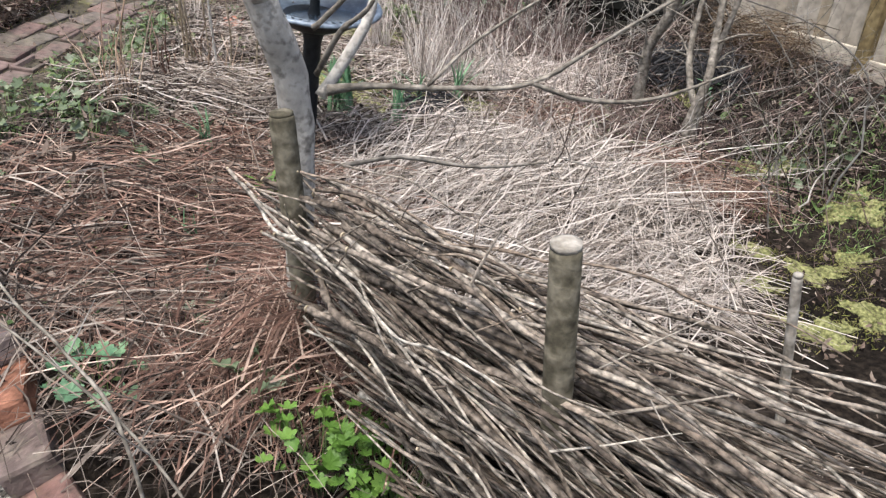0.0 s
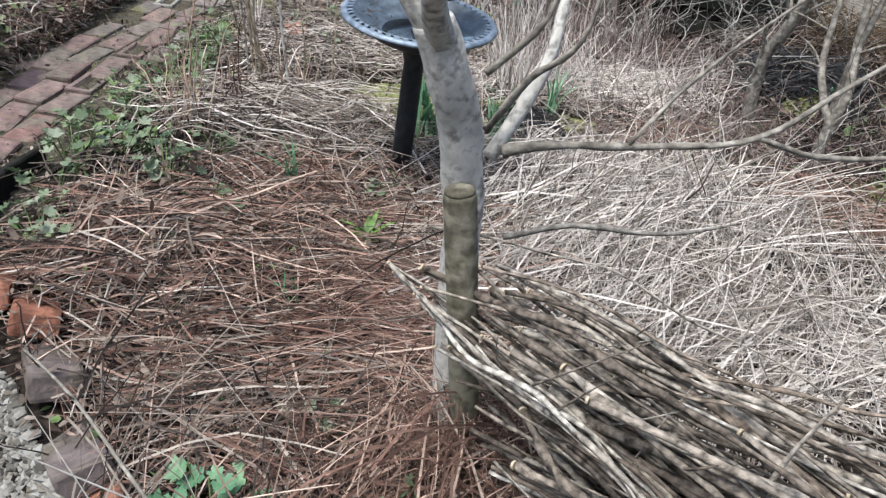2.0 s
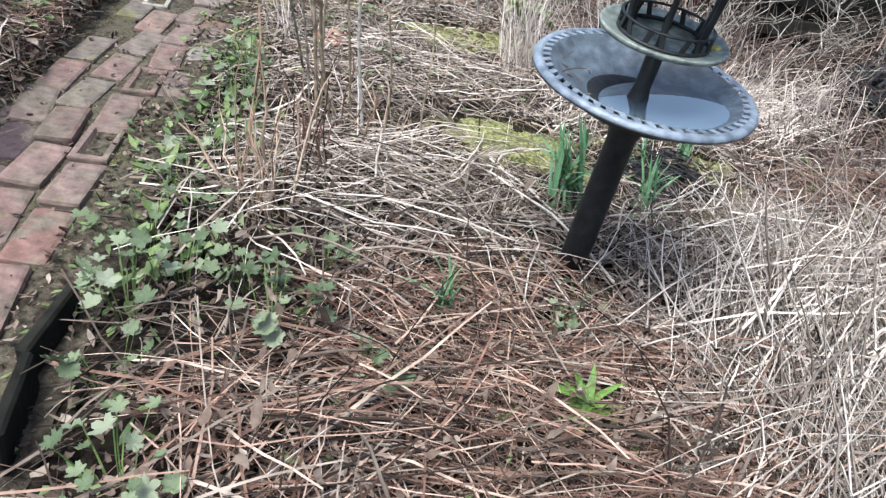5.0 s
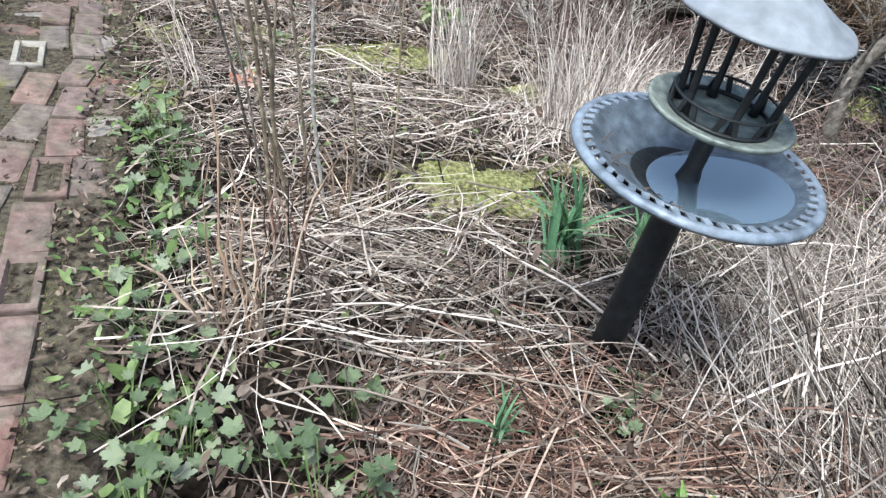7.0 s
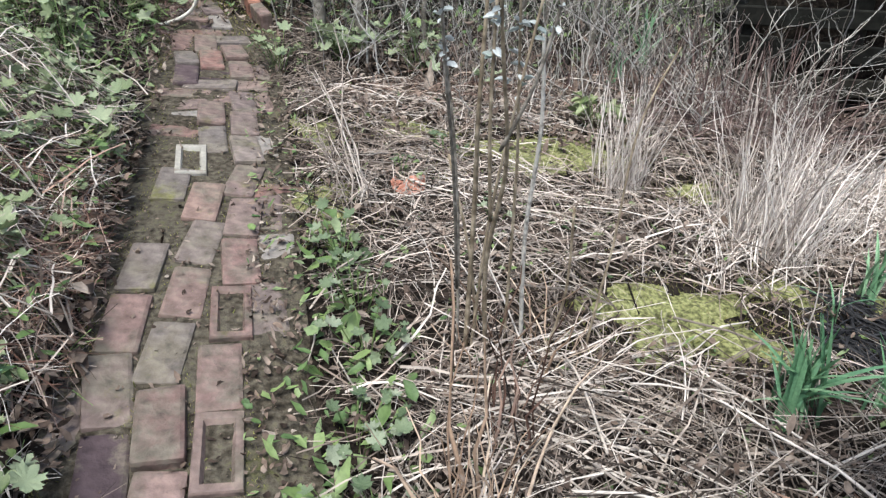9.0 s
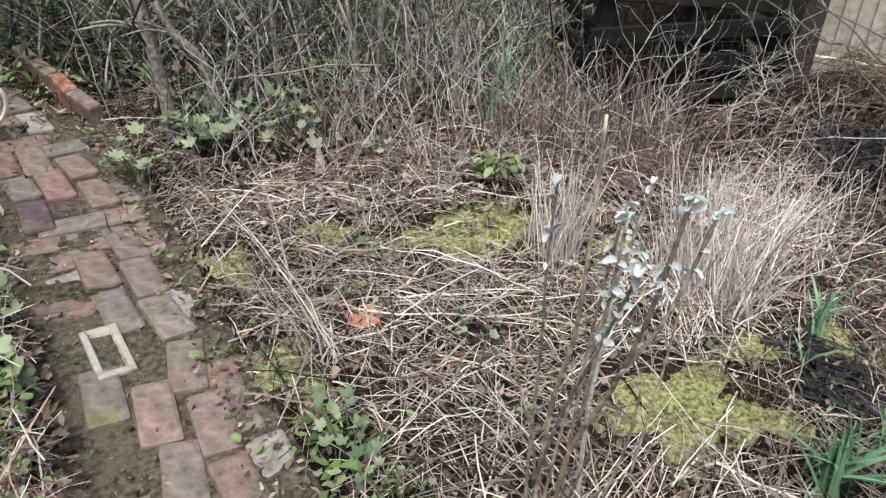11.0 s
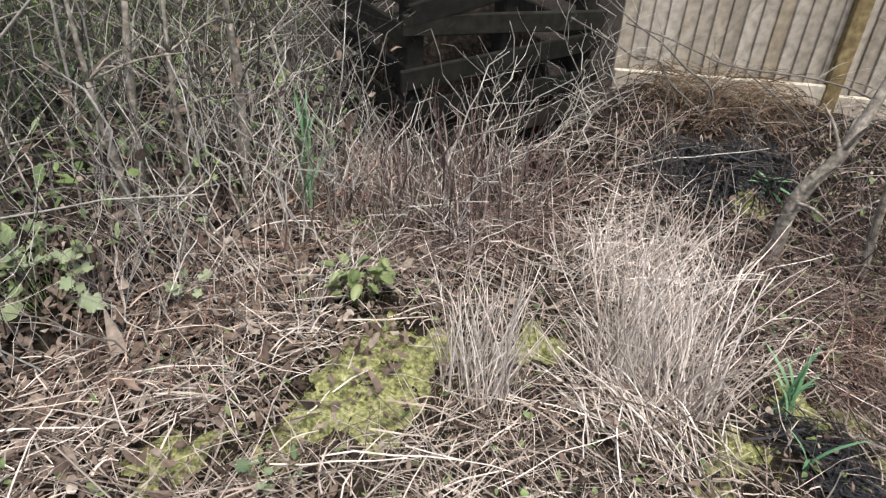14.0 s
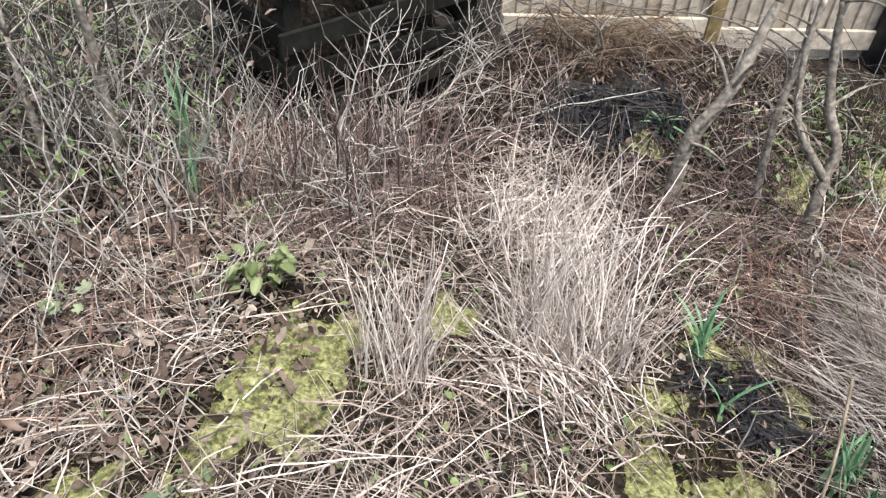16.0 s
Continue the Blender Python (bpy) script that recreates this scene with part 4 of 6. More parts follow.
# ---- moss ----
for cx, cy, rx, ry, turn in MOSS_SPOTS:
    k, c, s = 22, math.cos(radians(turn)), math.sin(radians(turn))
    u = np.linspace(-1, 1, k)
    U, Vv = np.meshgrid(u, u)
    D = np.sqrt(U ** 2 + Vv ** 2)
    shrink = np.where(D > 0, np.maximum(np.abs(U), np.abs(Vv)) / np.maximum(D, 1e-6), 1)
    U, Vv = U * shrink, Vv * shrink
    D = np.sqrt(U ** 2 + Vv ** 2)
    wob = 1 + 0.28 * np.sin(3 * np.arctan2(Vv, U) + cx * 9) + 0.18 * np.sin(5 * np.arctan2(Vv, U) + cy * 7)
    X, Y = cx + rx * wob * U * c - ry * wob * Vv * s, cy + rx * wob * U * s + ry * wob * Vv * c
    Z = land(X, Y) + 0.024 * (1 - D ** 2) - 0.014 + 0.008 * bumps(X, Y, 0.09, cx) + 0.008 * rng.random(X.shape)
    gi = np.arange(k * k).reshape(k, k)
    F = np.stack([gi[:-1, :-1], gi[:-1, 1:], gi[1:, 1:], gi[1:, :-1]], -1).reshape(-1, 4)
    patch = stuff("moss_patch", raw_mesh("moss_patch", np.stack([X, Y, Z], -1), F, MOSS, flat=False), "yellow-green cushion moss growing on damp soil", "moss")
    n = int(30000 * rx * ry) + 150
    L, r = rising(n, blob(cx, cy, rx * 1.55, ry * 1.55, turn, 1.15), 0.022, 0.0018, 0.5, k=3)
    L[..., 2] += 0.014
    tuft = new("moss_tufts", tubes("moss_tufts", L, r, MOSSTUFT))
    tuft.parent = patch

# ---- dead stems and straw ----
def lay_stems(name, sets, material, label, category, near=None, single=280):
    lines = np.concatenate([a for a, _ in sets])
    radii = np.concatenate([b for _, b in sets])
    mids = lines[:, lines.shape[1] // 2]
    order = np.argsort(np.hypot(mids[:, 0] - near[0], mids[:, 1] - near[1])) if near else np.arange(len(lines))
    few = order[:single] if near else order[:0]
    rest = np.setdiff1d(order, few)
    ob = stuff(name, tubes(name, lines[rest], radii[rest], material), label, category)
    for i in few:
        o = mids[i]
        st = new("stem", tubes("stem", lines[i:i + 1] - o, radii[i:i + 1], singly(material), 5))
        st.parent = ob
        st.location = o
    return ob


thicket = box(-1.55, 0.1, 1.15, 3.3, open_soil)
allover = box(-1.58, 1.1, 1.2, 6.0, open_soil)
short_of_fence = lambda x, y: (FX - x) * FN[0] + (FY - y) * FN[1] > 0.12
lay_stems("rust_stems", [lying(2500, blob(-0.72, 2.05, 0.75, 0.7), 0.34, 0.0028, 15, 42, 0.09, 0.04), lying(900, blob(-0.75, 2.55, 0.4, 0.3), 0.3, 0.0022, -30, 40, 0.07),
                         lying(520, blob(1.22, 2.95, 0.30, 0.24), 0.28, 0.0024, -20, 70, 0.14, 0.08), lying(1100, blob(-0.40, 1.85, 0.3, 0.25), 0.32, 0.0024, 0, 28, 0.12),
                         lying(130, blob(0.55, 3.45, 0.25, 0.15), 0.25, 0.0022, 40, 40, 0.12), lying(90, blob(-0.7, 5.15, 0.6, 0.25), 0.3, 0.0022, 10, 40, 0.06),
                         lying(900, blob(-0.32, 1.33, 0.45, 0.22), 0.30, 0.0024, 70, 45, 0.16, 0.06), rising(220, blob(-0.35, 1.4, 0.4, 0.2), 0.2, 0.0024, 0.6), lying(650, blob(-0.24, 1.36, 0.24, 0.12, -30), 0.28, 0.0023, 75, 50, 0.30, 0.08), lying(350, blob(0.05, 1.20, 0.22, 0.10, -30), 0.26, 0.0023, 60, 50, 0.22, 0.08)],
          RUST, "tangled rust-brown dead stems lying over the bed", "dead stems", (-0.7, 1.9))
lay_stems("brown_stems", [lying(1900, thicket, 0.42, 0.0031, 20, 60, 0.10, 0.05), lying(2400, allover, 0.38, 0.0026, 15, 60, 0.05), 
                          rising(700, box(-1.5, 0.2, 1.3, 3.2, open_soil), 0.22, 0.0022, 0.7), lying(2200, box(-2.85, -2.08, 1.75, 6.8), 0.30, 0.0025, 60, 50, 0.12, 0.06), rising(600, box(-2.8, -2.14, 1.8, 6.0), 0.18, 0.002, 0.6),
                          lying(900, box(-1.3, 0.3, 1.0, 1.7, open_soil), 0.35, 0.0024, 60, 60, 0.14, 0.06)],
          BROWN, "mixed brown dead stems matted over the soil", "dead stems", (-1.0, 2.5))
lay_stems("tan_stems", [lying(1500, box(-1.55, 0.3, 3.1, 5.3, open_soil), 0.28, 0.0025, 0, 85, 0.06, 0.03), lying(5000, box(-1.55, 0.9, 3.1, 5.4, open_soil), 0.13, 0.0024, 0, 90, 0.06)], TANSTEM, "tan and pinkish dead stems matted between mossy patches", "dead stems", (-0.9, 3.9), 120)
lay_stems("pale_straw", [lying(1900, blob(0.46, 2.45, 0.72, 0.72), 0.58, 0.0030, 50, 26, 0.16, 0.06), lying(420, blob(0.7, 2.1, 0.4, 0.3), 0.5, 0.0028, -18, 25, 0.08, 0.05),
                         lying(1200, blob(0.02, 2.6, 0.42, 0.8), 0.45, 0.0026, 75, 28, 0.12, 0.06), lying(120, blob(-0.8, 3.05, 0.6, 0.25), 0.42, 0.0032, 5, 45, 0.12, 0.04), lying(160, blob(-0.7, 5.1, 0.6, 0.28), 0.3, 0.0022, 10, 70, 0.08),
                         lying(120, blob(0.35, 3.25, 0.35, 0.30), 0.36, 0.0026, 60, 80, 0.08, 0.05), rising(200, blob(0.42, 2.8, 0.42, 0.36), 0.5, 0.003, 0.35, (0.25, -0.25)), lying(450, blob(0.42, 2.85, 0.45, 0.34), 0.45, 0.003, 70, 40, 0.12),
                         lying(300, allover, 0.45, 0.0032, 20, 60, 0.07, 0.05), lying(520, box(-1.5, 0.0, 3.7, 5.1, open_soil), 0.32, 0.0022, 5, 85, 0.06, 0.03), lying(170, box(-1.5, -0.3, 2.6, 3.5, open_soil), 0.40, 0.0032, 10, 60, 0.10, 0.05)],
          STRAW, "pale bleached straw stems flattened in a sweep", "straw", (-0.6, 3.0))
lay_stems("standing_grass", [rising(130, blob(-0.38, 4.42, 0.09, 0.12), 0.46, 0.0026, 0.16, (0.04, 0.0), kink=0.012), rising(230, blob(-0.02, 3.99, 0.13, 0.22), 0.50, 0.0026, 0.17, (0.03, 0.03), kink=0.012), rising(110, blob(0.22, 4.05, 0.2, 0.2), 0.44, 0.0026, 0.28, kink=0.02),
                             rising(150, blob(0.5, 4.3, 0.35, 0.25), 0.36, 0.0024, 0.4), lying(150, blob(0.95, 4.42, 0.30, 0.18), 0.30, 0.0022, -20, 80, 0.05, 0.04), lying(300, blob(0.6, 4.2, 0.35, 0.25), 0.36, 0.0024, 20, 40, 0.08),
                             rising(95, blob(0.78, 4.12, 0.28, 0.24), 0.42, 0.0026, 0.28, kink=0.015), lying(220, blob(-0.05, 4.05, 0.3, 0.3), 0.35, 0.0024, 50, 25, 0.08), rising(40, blob(0.1, 3.7, 0.5, 0.3), 0.3, 0.0024, 0.4)],
          PALEGRASS, "clumps of pale standing dead grass", "dry grass", (-0.1, 4.1))
lay_stems("dark_stems", [rising(250, blob(0.5, 5.0, 0.5, 0.33), 0.50, 0.0040, 0.11), rising(120, blob(-0.2, 5.5, 0.7, 0.35), 0.4, 0.0034, 0.25), lying(700, blob(0.5, 5.05, 0.55, 0.4), 0.16, 0.0028, 0, 90, 0.08), rising(200, blob(0.75, 3.75, 0.35, 0.35), 0.30, 0.0024, 0.6, kink=0.06), rising(150, blob(1.15, 3.5, 0.4, 0.4), 0.40, 0.0026, 0.6, kink=0.06), lying(350, blob(0.8, 3.6, 0.5, 0.5), 0.22, 0.0024, 0, 90, 0.05),
                         lying(220, blob(1.6, 3.0, 0.5, 0.8), 0.25, 0.0024, 30, 60, 0.03), lying(450, box(0.9, 2.3, 3.4, 4.8, short_of_fence), 0.36, 0.0026, 0, 60, 0.12), lying(600, blob(0.6, 5.0, 0.6, 0.4), 0.3, 0.0026, 20, 60, 0.1), lying(300, blob(0.05, 3.38, 0.45, 0.2), 0.3, 0.0024, 20, 40, 0.06)],
          DARKSTEM, "dark reddish dead stalks, some standing, some fallen", "dead stems", (0.5, 5.0), 120)
hedge_a = rising(210, box(-2.2, 1.5, 5.78, 7.1, lambda x, y: (x > -1.6) | (y > 6.5)), 1.25, 0.0055, 0.30, k=8, kink=0.022)
hedge_b = branchlets(*hedge_a, 5, 0.42, kink=0.07)
hedge_c = branchlets(*hedge_b, 1, 0.22, k=4)
lay_stems("hedge_twigs", [(hedge_a[0], hedge_a[1])], HEDGETWIG, "grey upright stems of a bare hedge", "hedge", (-0.5, 5.5), 120)
lay_stems("hedge_branchlets", [hedge_b], HEDGETWIG, "dense tangled grey twigs of a bare hedge", "hedge")
stuff("hedge_twiglets", tubes("hedge_twiglets", hedge_c[0], hedge_c[1], HEDGETWIG), "fine tangled grey hedge twigs", "hedge")
bank_a = rising(70, box(1.05, 2.4, 2.9, 4.9, short_of_fence), 0.6, 0.003, 0.6, k=8, kink=0.02)
corner_a = rising(18, blob(1.50, 2.95, 0.32, 0.26), 1.0, 0.0048, 0.30, k=8, kink=0.03)
corner_b = branchlets(*corner_a, 4, 0.30, kink=0.08)
lay_stems("thicket_stems", [corner_a], HEDGETWIG, "bare grey stems of a thicket on the bank", "thicket", (1.5, 2.95), 18)
stuff("thicket_twigs", tubes("thicket_twigs", corner_b[0], corner_b[1], HEDGETWIG), "fine grey twigs of a bare thicket on the bank", "thicket")
bank_b = branchlets(*bank_a, 5, 0.25, kink=0.06)
lay_stems("bramble_stems", [(bank_a[0], bank_a[1]), rising(60, blob(0.7, 5.4, 0.7, 0.3), 0.9, 0.0032, 0.5, k=8)], TWIG, "thin arching bramble stems by the fence", "brambles")
lay_stems("bramble_twigs", [bank_b], TWIG, "fine side twigs of brambles by the fence", "brambles")
lay_stems("bank_stems", [lying(1000, box(0.9, 2.5, 3.0, 4.9, short_of_fence), 0.24, 0.0025, -30, 90, 0.12, 0.06)], BROWN, "brown dead stems heaped on the bank by the fence", "dead stems")


lay_stems("fern_heap", [lying(700, blob(1.86, 4.33, 0.42, 0.13, -63), 0.22, 0.0026, -60, 45, 0.20, 0.08), rising(110, blob(1.86, 4.33, 0.4, 0.12, -63), 0.22, 0.0024, 0.7)], BRACKEN, "brown dead bracken heaped against the fence", "dead bracken")


foot_a = rising(120, box(-0.9, 0.8, 4.95, 5.6), 0.55, 0.0027, 0.4, k=8, kink=0.025)
foot_b = branchlets(*foot_a, 2, 0.16, kink=0.08)
lay_stems("pale_twigs", [foot_a], PALETWIG, "bleached thin twigs standing at the hedge foot", "hedge", (-0.3, 5.1), 120)
stuff("pale_twiglets", tubes("pale_twiglets", foot_b[0], foot_b[1], PALETWIG), "fine bleached side twigs at the hedge foot", "hedge")


# ---- dead leaves on the ground ----
def litter(n, where, size, material, name, label, lift=0.03):
    x, y = where(n)
    s = size * (0.5 + rng.random(n))
    a = rng.random(n) * 6.28
    shape = np.array([(-1, 0, 0.0), (-0.35, 0.42, 0.12), (0.4, 0.36, 0.1), (1, 0, 0.05), (0.4, -0.36, 0.1), (-0.35, -0.42, 0.12), (0.0, 0.0, -0.04)])
    f = np.array([(0, 6, 1), (1, 6, 2), (2, 6, 3), (3, 6, 4), (4, 6, 5), (5, 6, 0)])
    V = shape[None] * s[:, None, None] * (1 + 0.28 * rng.standard_normal((n, 7, 1)))
    V[..., 1] *= (0.6 + 0.9 * rng.random(n))[:, None]
    curl = rng.standard_normal(n) * (0.55 if material is LITTER else 0.2)
    V[..., 2] += (curl[:, None] * (V[..., 1] ** 2 * 2.0 + V[..., 0] ** 2) / s[:, None])
    tilt = 0.55 * rng.standard_normal(n)
    Vz = V[..., 2] + np.sin(tilt)[:, None] * V[..., 0]
    X = V[..., 0] * np.cos(a)[:, None] - V[..., 1] * np.sin(a)[:, None] + x[:, None]
    Y = V[..., 0] * np.sin(a)[:, None] + V[..., 1] * np.cos(a)[:, None] + y[:, None]
    Z = Vz + (land(x, y) + 0.006 + lift * rng.random(n))[:, None]
    F = (f[None] + (np.arange(n) * 7)[:, None, None]).reshape(-1, 3)
    stuff(name, raw_mesh(name, np.stack([X, Y, Z], -1), F, material, flat=False), label, "leaf litter")


litter(6500, box(-1.6, 2.4, 1.2, 6.4, open_soil), 0.012, LITTER, "leaf_litter", "brown curled dead leaves scattered over soil", 0.05)
litter(3500, box(-3.0, -2.06, 1.75, 6.6), 0.015, LITTER, "leaf_litter", "brown dead leaves on the bank beside the path", 0.1)
litter(4500, box(-1.4, 1.4, 4.6, 7.5), 0.017, LITTER, "leaf_litter", "brown dead leaves under the hedge", 0.06)
litter(900, box(-1.58, 0.2, 1.3, 5.3, open_soil), 0.013, LEAFSTUFF, "weed_seedlings", "small green weed leaves between dead stems", 0.05)
litter(1900, box(-3.2, -2.12, 4.1, 6.8), 0.022, LEAFSTUFF, "bank_weeds", "green weed leaves on the bank beside the path", 0.16)
litter(220, blob(-1.5, 3.3, 0.14, 0.8), 0.02, LEAFSTUFF, "edge_weeds", "green ivy leaves along the path edge", 0.08)
litter(1100, box(-2.1, -1.6, 1.8, 6.0), 0.008, LITTER, "path_debris", "small dead leaves and grit lying on bricks", 0.01)
litter(260, blob(0.25, 5.2, 0.25, 0.12), 0.02, LEAFSTUFF, "grey_green_cover", "grey-green low ground cover leaves", 0.04)


# ---- moss in the joints of the path ----
def joint_places(n):
    y = rng.uniform(1.8, 6.6, n)
    x = path_middle(y) + 0.114 * (rng.integers(0, 4, n) - 1.5) + 0.014 * rng.standard_normal(n)
    thick = bumps(x, y, 0.7, 2.0) + 0.5 * rng.random(n) > 0.0
    return np.where(thick, x, -2.11), y


L, r = rising(19000, joint_places, 0.020, 0.0018, 0.5, k=3)
L[..., 2] += 0.012
stuff("joint_moss", tubes("joint_moss", L, r, MOSSTUFT), "short moss growing in the joints of bricks", "moss")


# ---- leafy plants ----
def leaf_mesh(name, lobes, deep, seed):
    """A cupped, lobed leaf about 1 across, its stalk at the origin."""
    R = random.Random(seed)
    bm = bmesh.new()
    n = 34
    mid = bm.verts.new((0, 0.42, -0.03))
    rim = []
    for i in range(n):
        a = -math.pi / 2 + 0.22 + (2 * math.pi - 0.44) * i / (n - 1)
        lob = abs(math.cos(lobes * (a - math.pi / 2) / 2))
        rr = 0.5 * (1 - deep + deep * lob) * ((1 + 0.10 * math.cos(19 * a)) * R.uniform(0.9, 1.1) if lobes > 1 else 1.0)
        x, y = rr * math.cos(a), 0.42 + rr * math.sin(a)
        rim.append(bm.verts.new((x, y, 0.10 * (x * x + (y - 0.42) ** 2) / 0.25 + 0.09 * lob + R.uniform(-0.05, 0.05))))
    foot = bm.verts.new((0, 0.0, 0))
    ring = [foot] + rim
    for i in range(len(ring)):
        bm.faces.new((mid, ring[i], ring[(i + 1) % len(ring)])).smooth = True
    me = bpy.data.meshes.new(name)
    bm.to_mesh(me)
    bm.free()
    return me


def blade_mesh(name, width, curl, seed):
    """A strap leaf 1 long that rises from the origin and bends over."""
    bm = bmesh.new()
    k, prev = 7, None
    for i in range(k):
        s = i / (k - 1)
        w = width * (1 - 0.15 * s) if s < 0.8 else width * max(0.08, (1 - s) * 4.2)
        y, z = curl * s * s, s * (1 - 0.35 * curl * s)
        row = [bm.verts.new((-w, y, z)), bm.verts.new((0, y - 0.25 * width, z)), bm.verts.new((w, y, z))]
        if prev:
            for j in range(2):
                bm.faces.new((prev[j], prev[j + 1], row[j + 1], row[j])).smooth = True
        prev = row
    me = bpy.data.meshes.new(name)
    bm.to_mesh(me)
    bm.free()
    return me


LOBED = [leaf_mesh("leaf", 5, 0.38, 1), leaf_mesh("leaf", 5, 0.46, 2), leaf_mesh("leaf", 7, 0.30, 3)]
OVAL = [leaf_mesh("leaf", 1, 0.25, 4), leaf_mesh("leaf", 1, 0.35, 5)]
for me_ in OVAL:
    for v_ in me_.vertices:
        v_.co.x *= 0.55
        v_.co.z += 0.5 * abs(v_.co.x) - 0.25 * v_.co.y ** 2
BLADES = [blade_mesh("leaf", 0.024, 0.08, 1), blade_mesh("leaf", 0.022, 0.26, 2), blade_mesh("leaf", 0.026, 0.55, 3)]
STRAPS = [blade_mesh("leaf", 0.075, 0.6, 4), blade_mesh("leaf", 0.07, 0.9, 5)]
SHARED = {}


def leaf_of(me, material):
    key = (id(me), material.name)
    if key not in SHARED:
        SHARED[key] = me.copy()
        SHARED[key].materials.append(material)
    return SHARED[key]


def leafy(name, x, y, n, size, spread, height, material, label, shapes=None, group="leafy plants"):
    p = empty(name, x, y, gz(x, y), label, "plant", group)
    stalks = []
    for i in range(n):
        a, d = random.uniform(0, 2 * math.pi), spread * math.sqrt(random.random())
        px, py = d * math.cos(a), d * math.sin(a)
        z = gz(x + px, y + py) - gz(x, y) + 0.05 + height * random.uniform(0.3, 1.1)
        s = size * random.uniform(0.5, 1.25)
        ob = new("leaf", leaf_of(random.choice(shapes or LOBED), material))
        ob.parent = p
        ob.matrix_basis = Matrix.Translation((px, py, z)) @ Matrix.Rotation(a - math.pi / 2 + random.gauss(0, 0.6), 4, "Z") @ Matrix.Rotation(random.gauss(-0.1, 0.35), 4, "X") @ Matrix.Rotation(random.gauss(0, 0.25), 4, "Y") @ Matrix.Scale(s, 4)
        b0 = Vector((px * 0.25, py * 0.25, -0.02))
        tip = Vector((px, py, z))
        stalks.append([b0, b0.lerp(tip, 0.5) + Vector((0, 0, 0.02)), tip])
    me = tubes("foliage_stalk", np.array([[tuple(v) for v in l] for l in stalks]), np.full((n, 3), 0.0016), LEAFSTUFF)
    ob = new("foliage_stalk", me)
    ob.parent = p
    return p


def clump(x, y, n, height, material, label, shapes=None, spread=0.04, lean=0.15):
    p = empty("daffodil_clump" if shapes is None else "leaf_rosette", x, y, gz(x, y), label, "plant", "bulb leaves")
    for i in range(n):
        a = random.uniform(0, 2 * math.pi)
        d = spread * math.sqrt(random.random())
        ob = new("leaf", leaf_of(random.choice(shapes or BLADES), material))
        ob.parent = p
        ob.matrix_basis = Matrix.Translation((d * math.cos(a), d * math.sin(a), 0.015)) @ Matrix.Rotation(a + math.pi / 2 + random.gauss(0, 0.5), 4, "Z") @ Matrix.Rotation(-abs(random.gauss(0, lean)), 4, "X") @ Matrix.Scale(height * random.uniform(0.75, 1.3), 4)
    return p


for x, y, n, h, sp in ((-0.86, 2.60, 12, 0.17, 0.03), (-0.43, 3.22, 46, 0.25, 0.07), (0.12, 3.63, 15, 0.20, 0.04), (-0.08, 3.54, 5, 0.17, 0.02), (-0.17, 3.22, 18, 0.20, 0.05),
                     (-2.25, 2.98, 70, 0.34, 0.10), (-2.40, 2.90, 40, 0.32, 0.09), (0.34, 5.70, 12, 0.34, 0.05), (0.05, 5.45, 9, 0.26, 0.05), (-0.74, 1.98, 7, 0.12, 0.03), (-0.62, 1.72, 4, 0.11, 0.02)):
    clump(x, y, n, h, DAFF, "clump of upright blue-green daffodil leaves without flowers" if n > 15 else "small tuft of upright blue-green daffodil leaves", spread=sp)
clump(-0.58, 2.34, 34, 0.105, BRIGHT, "bright green strap-leaved rosette among dead stems", STRAPS, 0.025, 0.5)
clump(1.55, 3.98, 14, 0.13, DAFF, "small green grassy tuft on dark soil", STRAPS, 0.03, 0.7)

